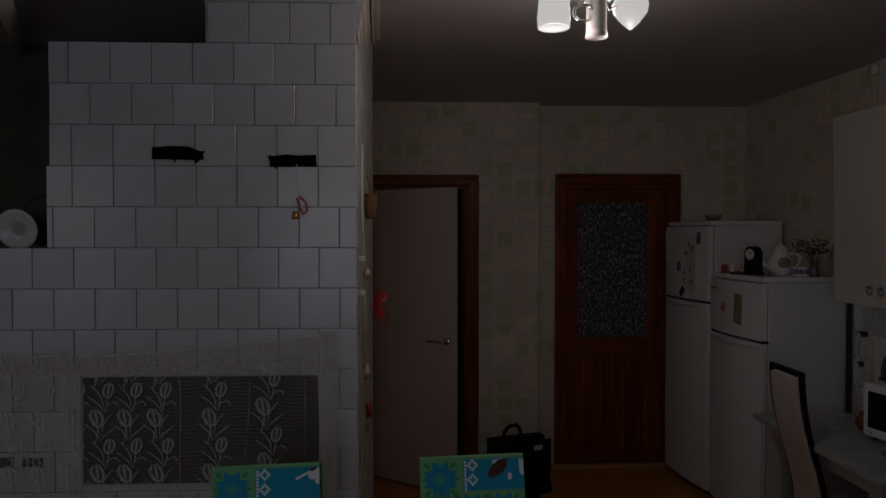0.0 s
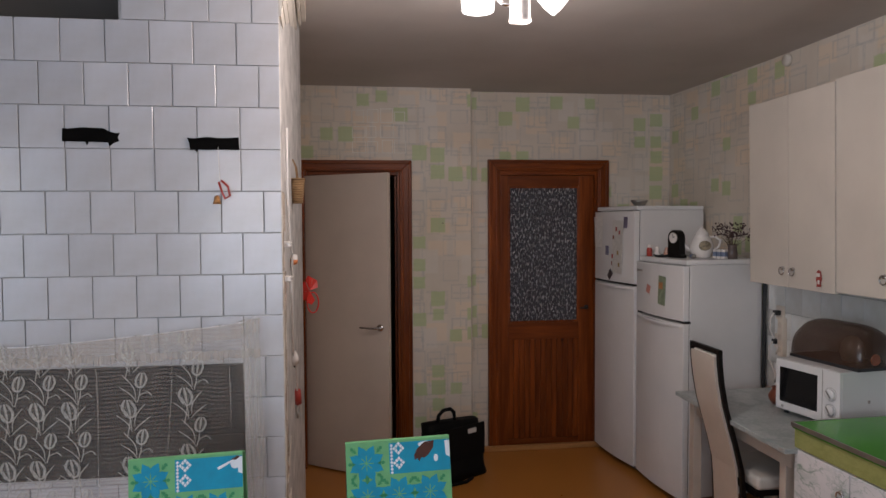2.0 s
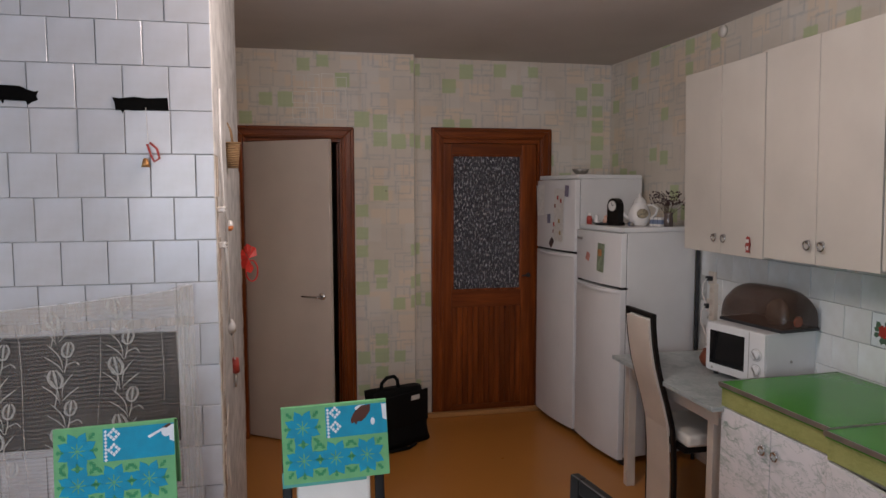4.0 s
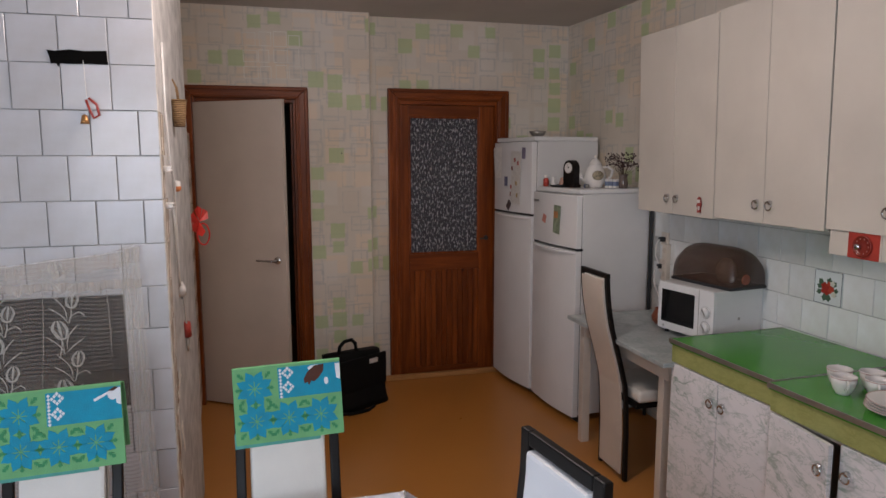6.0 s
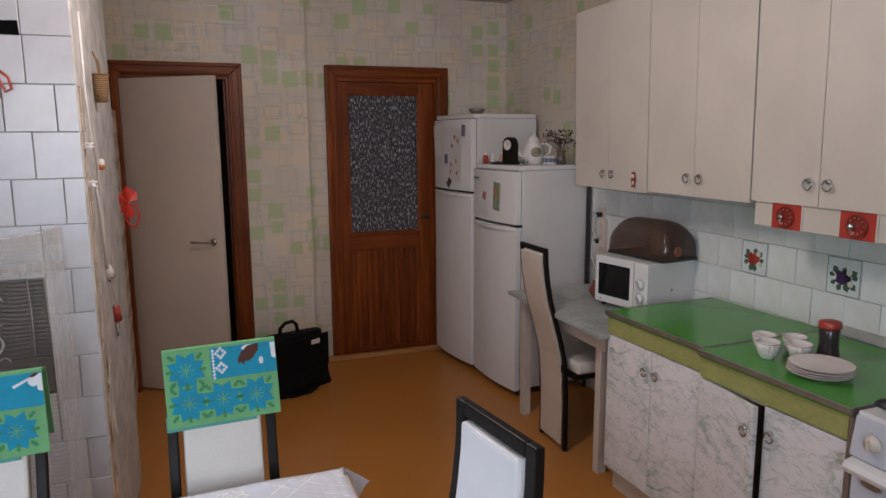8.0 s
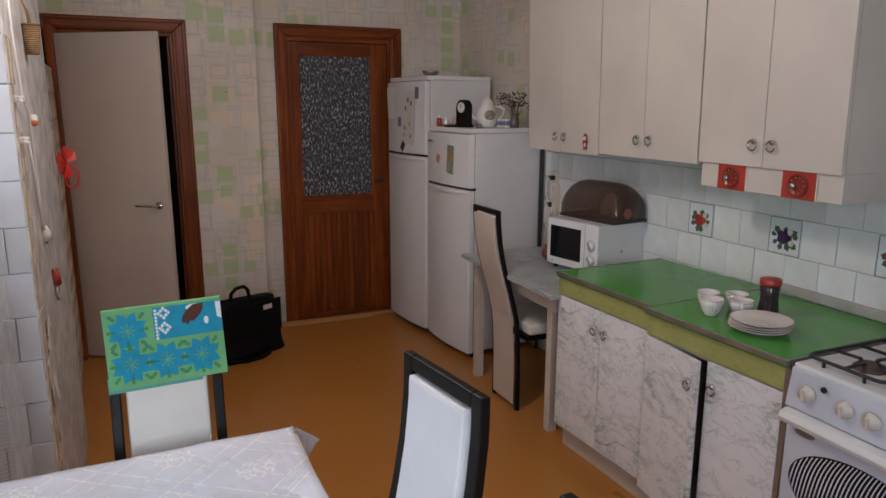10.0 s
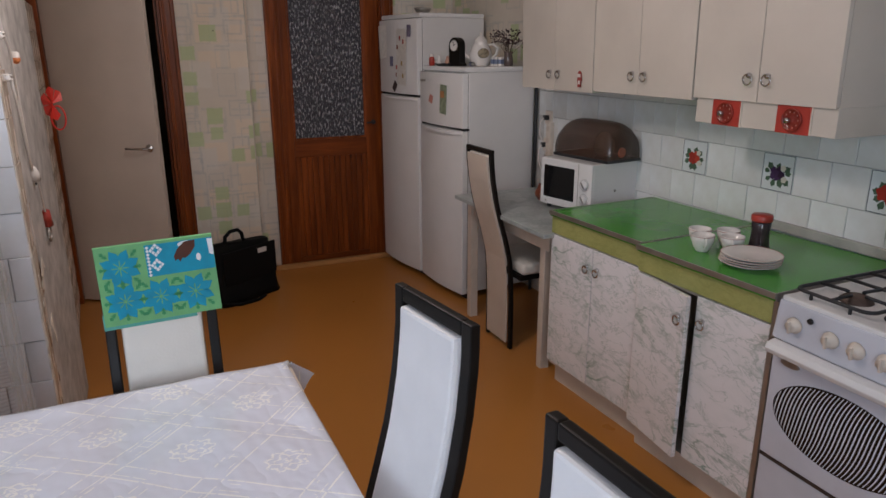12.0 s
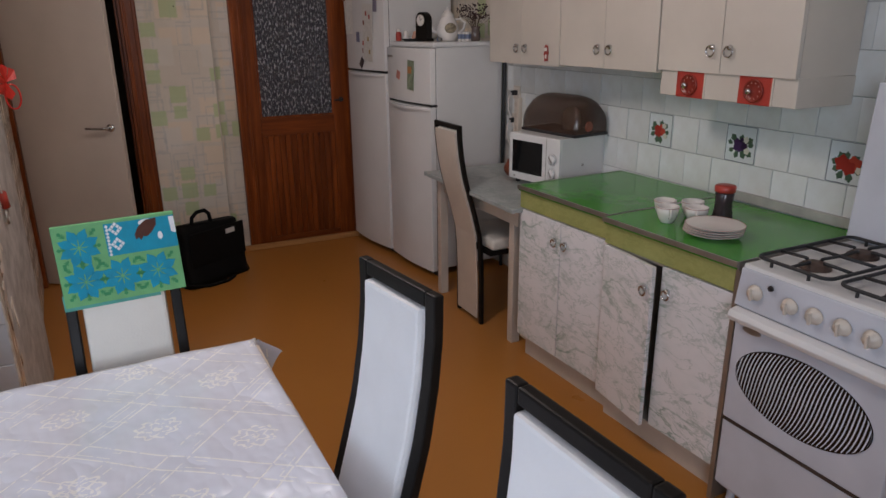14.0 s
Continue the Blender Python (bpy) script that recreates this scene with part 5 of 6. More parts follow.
# ---- things on the side table ----
def microwave():
    t = thing("microwave", (1.688, 3.005, 0.75), "white microwave oven with dark door glass and two dials", "microwave", turn=11.3)
    w, d, z0, z1 = 0.178, 0.345, 0.022, 0.262
    part("body", boxes((0.012, d, -w, w, z0, z1), bevel=0.006), M_ENAMEL, t)
    fr = part("front", boxes((0, 0.0125, -w, w, z0 + 0.001, z1), bevel=0.005), M_ENAMEL, t)
    pts = [(-0.062, z0 + 0.04), (0.152, z0 + 0.04), (0.152, z1 - 0.035), (-0.062, z1 - 0.035)]
    part("window", slab([(u, v) for u, v in pts], "x", -0.0015, 0.004), M_DARKGLASS, fr, "black door glass")
    part("door_gap", boxes((-0.0012, 0.004, -0.090, -0.087, z0 + 0.004, z1 - 0.004)), M_ALU, fr)
    for z in (0.158, 0.085):
        k = part("dial", lathe([(0, 0), (0.023, 0), (0.022, 0.012), (0.018, 0.014), (0, 0.015)], 24), M_ENAMEL, fr, "white dial", True)
        k.matrix_local = pose(0, -0.132, z, 0, -90, 0)
        part("pointer", boxes((-0.018, 0.018, -0.003, 0.003, 0.014, 0.018)), M_ALU, k).matrix_local = pose(0, 0, 0, 0, 0, 35)
        part("scale_ring", ring((-0.0005, -0.132, z), 0.029, 0.0012, "x"), M_ALU, fr)
    part("badge", lathe([(0, 0), (0.006, 0), (0.006, 0.002), (0, 0.002)], 12), M_ALU, fr).matrix_local = pose(0, 0.135, z0 + 0.018, 0, -90, 0)
    part("vent_cap", lathe([(0, 0), (0.008, 0), (0.006, 0.004), (0, 0.004)], 12), M_ALU, t).matrix_local = pose(0.17, -w, 0.12, 90)
    for x in (0.04, d - 0.04):
        for y in (-w + 0.03, w - 0.03):
            part("foot", lathe([(0, 0), (0.012, 0), (0.012, 0.023), (0, 0.023)], 10, (x, y, 0)), M_IRON, t)


microwave()


def bread_bin():
    b = thing("bread_bin", (1.888, 3.035, 1.0125), "smoky brown translucent roll-top bread bin on the microwave", "bread bin", turn=8)
    m = Mat("smoky_plastic", 0.12)
    m.colour((0.070, 0.038, 0.026))
    m.put(m.b.inputs["Alpha"], m.math("MULTIPLY_ADD", m.noise(5.0), 0.22, 0.60))
    part("base", boxes((-0.115, 0.115, -0.20, 0.20, 0, 0.016), bevel=0.006), M_IRON, b)
    # rounded hood, domed at both ends
    bm = bmesh.new()
    rows = []
    for j in range(17):
        y = -0.195 + 0.39 * j / 16
        e = 1 - abs(y / 0.20) ** 4.5
        s = 0.62 + 0.38 * max(0, e) ** 0.5
        rows.append([bm.verts.new((-0.11 * math.cos(a) * (0.9 + 0.1 * s), y, 0.017 + 0.178 * s * math.sin(a) ** 0.7)) for a in (math.pi * k / 18 for k in range(19))])
    for a, c in zip(rows, rows[1:]):
        for k in range(18):
            bm.faces.new((a[k], a[k + 1], c[k + 1], c[k]))
    bm.faces.new(rows[0]), bm.faces.new(rows[-1][::-1])
    part("hood", bm, m.m, b, "smoky translucent hood", True)
    part("hinge_disc", lathe([(0, 0), (0.026, 0), (0.024, 0.005), (0, 0.006)], 24), M_BROWN, b).matrix_local = pose(-0.02, -0.196, 0.05, 90)
    loaf = built("bread_bag", lathe([(0, 0), (0.04, 0.005), (0.052, 0.04), (0.045, 0.09), (0.018, 0.12), (0, 0.122)], 16), plain("clear_bag", (0.38, 0.29, 0.22), 0.25), "pale bag of bread inside the bread bin", "bread bag", True)
    loaf.matrix_world = pose(1.88, 2.96, 1.030)


bread_bin()
pot = built("clay_pot", lathe([(0, 0), (0.025, 0), (0.042, 0.025), (0.045, 0.045), (0.032, 0.07), (0.026, 0.08), (0.03, 0.088), (0.024, 0.088), (0.02, 0.07), (0, 0.02)], 24), M_BROWN, "small reddish-brown clay pot on the side table", "pot", True)
pot.matrix_world = pose(1.745, 3.30, 0.7505)


def wall_sockets():
    """Two sockets with plugs and loose white cords on the wall beside the fridge."""
    for y, z in ((3.725, 1.150), (3.735, 0.985)):
        s = thing("wall_socket", (EAST - 0.0125, y, z), "yellowed wall socket with a black plug and white cord", "socket", "sockets")
        part("plate", boxes((-0.012, 0, -0.035, 0.035, -0.04, 0.04), bevel=0.004), M_KNOB, s)
        part("plug", boxes((-0.045, -0.012, -0.016, 0.016, -0.014, 0.014), bevel=0.006), M_IRON, s, "black plug")
        part("cord", tube([(-0.045, 0, 0), (-0.06, 0.01, -0.03), (-0.05, 0.03, -0.10), (-0.03, 0.015, -0.16), (-0.035, -0.02, -0.20), (-0.03, 0.0, -0.235)], 0.0045), M_PORCELAIN, s, "white cord", True)
    p = thing("extension_lead", (EAST - 0.0125, 3.695, 1.015), "ivory extension socket strip on the wall", "extension lead")
    part("strip", boxes((-0.03, 0, -0.024, 0.024, -0.11, 0.11), bevel=0.006), M_KNOB, p)
    for z in (-0.07, 0.0, 0.07):
        part("outlet", lathe([(0, 0), (0.016, 0), (0.016, 0.002), (0, 0.0022)], 16), M_BEIGEWOOD, p).matrix_local = pose(-0.0301, 0, z, 0, -90, 0)
    built("pipe", tube([(EAST - 0.030, 3.862, 0), (EAST - 0.030, 3.862, 1.9)], 0.011), M_IRON, "dark painted pipe beside the fridge", "pipe")


wall_sockets()


# ---- crockery on the worktop ----
M_CUP_RIM = plain("brown_rim", (0.30, 0.10, 0.06), 0.3)


def cup(x, y, turn):
    c = thing("cup", (x, y, CT), "white porcelain teacup with a thin brown rim line", "cup", "teacups", turn)
    part("bowl", lathe([(0, 0), (0.022, 0), (0.024, 0.006), (0.032, 0.018), (0.0385, 0.040), (0.0405, 0.061), (0.038, 0.061), (0.0355, 0.040), (0.028, 0.018), (0, 0.010)], 28), M_PORCELAIN, c, smooth=True)
    part("rim_line", ring((0, 0, 0.057), 0.0402, 0.0011, "z", 28), M_CUP_RIM, c, smooth=True)
    part("handle", tube([(0.038, 0, 0.054), (0.056, 0, 0.056), (0.061, 0, 0.04), (0.052, 0, 0.024), (0.034, 0, 0.022)], 0.0042), M_PORCELAIN, c, smooth=True)
    return c


CUP = cup(1.550, 1.918, 238)
for x, y, a in ((1.630, 1.858, 225), (1.606, 1.990, 50), (1.684, 1.930, 35)):
    copy_thing(CUP, pose(x, y, CT, 0, 0, a))


def plate(k):
    p = built("plate", lathe([(0, 0), (0.05, 0), (0.055, 0.004), (0.096, 0.016), (0.098, 0.018), (0.093, 0.019), (0.056, 0.009), (0, 0.007)], 40), M_PORCELAIN, "white porcelain plate in a stack of four", "plate", True, "stacked plates")
    p.matrix_world = pose(1.566 + 0.002 * math.sin(3 * k), 1.716 + 0.003 * math.cos(5 * k), CT + 0.0085 * k)
    rim = part("rim_line", ring((0, 0, 0.0185), 0.0962, 0.0009, "z", 40), M_CUP_RIM, p, smooth=True)


for k in range(4):
    plate(k)
JAR = thing("glass_jar", (1.748, 1.846, CT), "waisted dark glass jar with a red screw lid", "jar")
part("glass", lathe([(0, 0), (0.036, 0), (0.037, 0.01), (0.031, 0.045), (0.031, 0.07), (0.034, 0.10), (0.030, 0.106), (0, 0.106)], 28), plain("dark_coffee_glass", (0.045, 0.032, 0.035), 0.1, 0, 0.1), JAR, smooth=True)
part("lid", lathe([(0, 0.106), (0.036, 0.106), (0.037, 0.112), (0.037, 0.126), (0.034, 0.130), (0, 0.130)], 28), M_RED, JAR, "red lid", True)


# ---- on and at the fridges ----
F1, F2 = 1.4485, 1.7755


def clock():
    c = thing("mantel_clock", (1.60, 4.12, F1), "small black wooden mantel clock with a round white dial", "clock", turn=20)
    out = [(-0.058, 0), (0.058, 0), (0.058, 0.015), (0.045, 0.022), (0.045, 0.12)] + arc(0, 0.12, 0.045, 0, 180, 14, 0.05)[1:-1] + [(-0.045, 0.12), (-0.045, 0.022), (-0.058, 0.015)]
    part("case", slab(out, "x", -0.025, 0.03, 0.003), M_BLACK, c)
    part("dial", lathe([(0, 0), (0.031, 0), (0.030, 0.002), (0, 0.0022)], 28), M_PORCELAIN, c, "white dial").matrix_local = pose(-0.0252, 0, 0.122, 0, -90, 0)
    for a, l in ((10, 0.022), (-60, 0.016)):
        part("clock_hand", boxes((0, l, -0.0016, 0.0016, 0, 0.0008)), M_IRON, c).matrix_local = pose(-0.0276, 0, 0.122, 0, -90, 0) @ pose(0, 0, 0, 0, 0, a)
    part("bezel", ring((-0.0262, 0, 0.122), 0.032, 0.0022, "x", 28), M_ALU, c, smooth=True)


clock()


def teapot():
    t = thing("teapot", (1.735, 4.06, F1), "tall white porcelain coffee pot with a painted medallion", "teapot", turn=158)
    t.scale = (1.02, 1.02, 0.86)
    part("body", lathe([(0, 0), (0.045, 0), (0.05, 0.008), (0.066, 0.05), (0.068, 0.085), (0.052, 0.135), (0.038, 0.16), (0.042, 0.166), (0.034, 0.168), (0, 0.168)], 32), M_PORCELAIN, t, smooth=True)
    part("lid", lathe([(0.040, 0.168), (0.036, 0.180), (0.018, 0.205), (0.006, 0.212), (0.008, 0.222), (0.004, 0.232), (0, 0.233)], 28), M_PORCELAIN, t, smooth=True)
    part("spout", tube([(0.055, 0, 0.05), (0.09, 0, 0.075), (0.10, 0, 0.11), (0.115, 0, 0.145)], [0.014, 0.011, 0.008, 0.006]), M_PORCELAIN, t, smooth=True)
    part("handle", tube([(-0.042, 0.0, 0.145), (-0.075, 0, 0.15), (-0.104, 0, 0.125), (-0.096, 0, 0.08), (-0.064, 0, 0.05)], 0.0085), M_PORCELAIN, t, smooth=True)
    md = part("medallion", lathe([(0, 0), (0.036, 0), (0.033, 0.005), (0, 0.007)], 24), plain("painted_medallion", (0.30, 0.25, 0.17), 0.3, 0, 0.5, 60), t, "painted brown medallion")
    md.matrix_local = pose(-0.012, 0.062, 0.088, -90, 0, 11)


teapot()


def figurine(name, x, y, prof, mat, label, cat):
    o = built(name, lathe(prof, 18), mat, label, cat, True)
    o.matrix_world = pose(x, y, F1)
    return o


sp = thing("spice_bottle", (1.515, 4.315, F1), "small glass bottle with a red label and white cap", "bottle")
part("glass", lathe([(0, 0), (0.018, 0), (0.018, 0.045), (0.012, 0.055), (0, 0.055)], 18), M_RED, sp, smooth=True)
part("cap", lathe([(0.013, 0.055), (0.013, 0.072), (0, 0.074)], 18), M_PORCELAIN, sp, smooth=True)
figurine("figurine", 1.535, 4.245, [(0, 0), (0.022, 0), (0.020, 0.02), (0.010, 0.035), (0.014, 0.05), (0.009, 0.062), (0, 0.064)], M_PORCELAIN, "little white porcelain figurine", "figurine")
figurine("figurine", 1.575, 4.195, [(0, 0), (0.018, 0), (0.020, 0.025), (0.012, 0.045), (0.012, 0.055), (0, 0.062)], plain("pink_glaze", (0.55, 0.30, 0.22), 0.2), "little pink and white figurine", "figurine")
dish = figurine("dish", 1.545, 4.19, [(0, 0), (0.04, 0), (0.058, 0.014), (0.056, 0.016), (0.038, 0.006), (0, 0.005)], M_IRON, "shallow dark dish on the fridge top", "dish")
for k, (x, y) in enumerate(((1.79, 3.985), (1.80, 3.955), (1.81, 3.925))):
    b = thing("matchbox", (x, y, F1), "small upright blue and white box", "small box", "small boxes", 12 + 6 * k)
    part("sleeve", boxes((-0.018, 0.018, -0.012, 0.012, 0, 0.055), bevel=0.001), M_PORCELAIN, b)
    part("band", boxes((-0.0185, 0.0185, -0.0125, 0.0125, 0.014, 0.040)), plain("blue_label", (0.16, 0.20, 0.30), 0.5), b, "blue label band")
ct = thing("coin_tube", (1.66, 4.03, F1), "rolled packet with silver and blue stripes", "packet", turn=75)
part("roll", tube([(-0.045, 0, 0.012), (0.045, 0, 0.012)], 0.012, 14), M_ALU, ct, smooth=True)
part("band", tube([(-0.02, 0, 0.012), (0.012, 0, 0.012)], 0.0124, 14), plain("blue_wrap", (0.08, 0.13, 0.3), 0.4), ct, smooth=True)


def dried_flowers():
    v = thing("flower_vase", (1.85, 3.915, F1), "glass vase with dark dried flowers", "vase")
    part("vase", lathe([(0, 0), (0.028, 0), (0.030, 0.03), (0.024, 0.07), (0.03, 0.085), (0.027, 0.085), (0.021, 0.07), (0, 0.01)], 20), plain("brown_vase_glass", (0.12, 0.09, 0.08), 0.1), v, smooth=True)
    stems, buds = bmesh.new(), bmesh.new()
    rnd = random.Random(4)
    for k in range(26):
        a, r, h = rnd.uniform(0, 6.28), rnd.uniform(0.02, 0.10), rnd.uniform(0.12, 0.20)
        end = Vector((r * math.cos(a), r * math.sin(a) * 1.1, h))
        tube([(0, 0, 0.05), end * 0.55 + Vector((0, 0, 0.03)), end], 0.0011, 4, bm=stems)
        for q in range(7):
            p = end + Vector((rnd.gauss(0, 0.011), rnd.gauss(0, 0.011), rnd.gauss(0, 0.012)))
            bmesh.ops.create_icosphere(buds, subdivisions=1, radius=rnd.uniform(0.003, 0.0065), matrix=Matrix.Translation(p))
    part("stems", stems, plain("dry_stem", (0.10, 0.07, 0.04), 0.8), v)
    part("blossom", buds, plain("dry_blossom", (0.055, 0.022, 0.025), 0.9, 0, 0.4, 80), v, "dark red-brown dried blossom")


dried_flowers()


def magnet(fr, name, y, z, w, h, mat, label, d, turn=0.0, lift=0.0):
    o = part(name, boxes((-0.003, 0.0, -w / 2, w / 2, -h / 2, h / 2)), mat, None, label)
    tagged(o, "", "magnet" if "magnet" in name else "paper")
    bulge = -d + 0.012 - 0.022 * math.cos(math.pi * y / 0.55)
    o.matrix_world = fr.matrix_world @ pose(bulge - 0.001 - lift, y, z, turn, 0, 3.6 * math.sin(math.pi * y / 0.275))
    return o


M_PAPERSHEET = plain("printed_paper", (0.66, 0.64, 0.60), 0.6, 0, 0.1, 40)
P1 = magnet(FR2, "paper_sheet", -0.075, 1.50, 0.19, 0.36, M_PAPERSHEET, "white sheet with small red drawings on the fridge", 0.53, 3)
for k, (y, z) in enumerate(((-0.05, 0.10), (0.04, 0.06), (-0.03, -0.04), (0.05, -0.07), (0.06, -0.12), (-0.05, -0.12), (0.0, 0.12))):
    part("drawing", boxes((-0.0042, -0.002, y - 0.011, y + 0.011, z - 0.014, z + 0.014), bevel=0.0), (M_RED, M_BROWN, plain("ochre_ink", (0.4, 0.28, 0.1), 0.6))[k % 3], P1)
magnet(FR2, "fridge_magnet", -0.19, 1.665, 0.05, 0.075, plain("violet_print", (0.20, 0.17, 0.24), 0.4), "violet picture magnet on the fridge", 0.53, 4, 0.003)
magnet(FR2, "fridge_magnet", 0.045, 1.47, 0.04, 0.065, plain("blue_print_magnet", (0.16, 0.16, 0.24), 0.4), "dark blue picture magnet on the fridge", 0.53, 0, 0.003)
magnet(FR2, "fridge_magnet", 0.0, 1.305, 0.045, 0.065, plain("black_magnet", (0.05, 0.03, 0.03), 0.4), "dark diamond-shaped magnet on the fridge", 0.53, 40, 0.003)
magnet(FR2, "paper_sheet", 0.16, 1.60, 0.16, 0.22, M_PAPERSHEET, "creased white leaflet on the fridge", 0.53, -4)
magnet(FR1, "fridge_magnet", -0.075, 1.255, 0.085, 0.175, plain("green_picture", (0.27, 0.33, 0.22), 0.35, 0, 0.3, 30), "green picture magnet with an orange spot", 0.528, 4)
magnet(FR1, "fridge_magnet", -0.07, 1.285, 0.045, 0.04, plain("orange_spot", (0.5, 0.22, 0.08), 0.35), "orange picture magnet on the fridge", 0.528, 0, 0.004)
magnet(FR1, "fridge_magnet", 0.085, 1.25, 0.04, 0.05, plain("pink_magnet", (0.5, 0.2, 0.16), 0.35), "pink heart-shaped magnet on the fridge", 0.528, 20)
bowl = built("bowl", lathe([(0, 0), (0.03, 0), (0.055, 0.03), (0.06, 0.045), (0.056, 0.045), (0.05, 0.03), (0, 0.008)], 24), M_ALU, "small metal bowl on top of the tall fridge", "bowl", True)
bowl.matrix_world = pose(1.62, 4.72, F2)
figure = built("cabinet_magnet", slab([(-0.014, -0.036), (0.012, -0.038), (0.010, -0.018), (0.018, -0.004), (0.012, 0.010), (0.014, 0.028), (0.004, 0.040), (-0.010, 0.034), (-0.014, 0.014), (-0.018, 0.0), (-0.010, -0.016)], "x", -0.006, 0), plain("dark_red_felt", (0.30, 0.045, 0.035), 0.8, 0, 0.2, 60), "red and white felt ornament stuck on a cabinet door", "ornament")
figure.matrix_world = pose(XW - 0.006, 3.003, WC_Z0 + 0.056)
part("white_trim", boxes((-0.008, -0.0062, -0.011, 0.011, 0.010, 0.026), bevel=0.0006), M_PORCELAIN, figure)
part("white_trim", boxes((-0.008, -0.0062, -0.009, 0.003, -0.024, -0.006), bevel=0.0006), M_PORCELAIN, figure)


# ---- laptop bag on the floor ----
def bag():
    b = thing("laptop_bag", (0.265, 4.52, 0), "slumped black nylon laptop bag standing on the floor", "bag", turn=32)
    w, d, h = 0.245, 0.085, 0.365
    bm = bmesh.new()
    rows = []
    for j in range(9):
        z = h * j / 8
        row = []
        for i in range(28):
            a = 2 * math.pi * i / 28
            c, q = math.cos(a), math.sin(a)
            sq = 1 / max(abs(c), abs(q)) ** 0.8
            k = 1 - 0.10 * (j / 8) + 0.02 * math.sin(5 * j)
            n = 0.012 * noise.noise((c * 2, q * 2, z * 7))
            row.append(bm.verts.new((c * sq * (w * k + n), q * sq * (d * (1.15 - 0.55 * j / 8) + n) + 0.03 * j / 8, z - 0.02 * (j / 8) * c)))
        rows.append(row)
    for a, c in zip(rows, rows[1:]):
        for k in range(28):
            bm.faces.new((a[k], a[(k + 1) % 28], c[(k + 1) % 28], c[k]))
    bm.faces.new(rows[0][::-1]), bm.faces.new(rows[-1])
    part("body", bm, M_BLACKCLOTH, b, smooth=True)
    part("flap", boxes((-w * 0.86, w * 0.86, -d * 0.9, -d * 0.74, 0.13, h - 0.02), bevel=0.012), M_BLACKCLOTH, b)
    part("handle", tube([(-0.11, 0.03, h - 0.01), (-0.10, 0.03, h + 0.05), (-0.06, 0.03, h + 0.078), (0.0, 0.03, h + 0.078), (0.03, 0.03, h + 0.05), (0.04, 0.03, h - 0.01)], 0.012), M_BLACKCLOTH, b, smooth=True)
    part("tag", boxes((0.06, 0.13, -d * 0.95, -d * 0.90, h - 0.075, h - 0.045)), M_PAPERSHEET, b, "pale label")
    part("strap", tube([(-w + 0.02, 0.02, h - 0.06), (-w - 0.03, -0.01, 0.2), (-w - 0.01, -0.06, 0.03), (-w + 0.10, -0.13, 0.014), (-0.02, -0.15, 0.012), (0.06, -0.12, 0.012)], 0.011), M_BLACKCLOTH, b, smooth=True)
    part("ring_clip", ring((w - 0.01, -0.03, h - 0.10), 0.016, 0.004, "x"), M_ALU, b)


bag()


# ---- hung on the stove's flank and front ----
def flank_x(y):
    return SX - 0.004 - 0.0522 * (y - SY) + 0.015


def basket():
    y, z = 3.02, 1.757
    b = thing("hanging_basket", (flank_x(y) + 0.028, y, z), "small wicker basket hanging on the stove flank", "basket")
    wk = Mat("wicker", 0.7)
    weave = wk.n("ShaderNodeTexWave", Vector=wk.co, Scale=45.0, Distortion=2.0)
    weave.bands_direction = "Z"
    wk.colour(wk.mix(weave.outputs["Fac"], (0.20, 0.10, 0.04), (0.48, 0.30, 0.14)))
    wk.bump(weave.outputs["Fac"], 0.8, 0.008)
    part("body", lathe([(0, 0), (0.021, 0), (0.025, 0.04), (0.030, 0.10), (0.027, 0.10), (0.022, 0.04), (0, 0.01)], 20), wk.m, b, smooth=True)
    part("rim", ring((0, 0, 0.10), 0.029, 0.004, "z"), wk.m, b)
    part("handle", tube([(0, -0.027, 0.10), (-0.005, -0.022, 0.15), (-0.018, 0, 0.18), (-0.005, 0.022, 0.15), (0, 0.027, 0.10)], 0.003), wk.m, b)


basket()


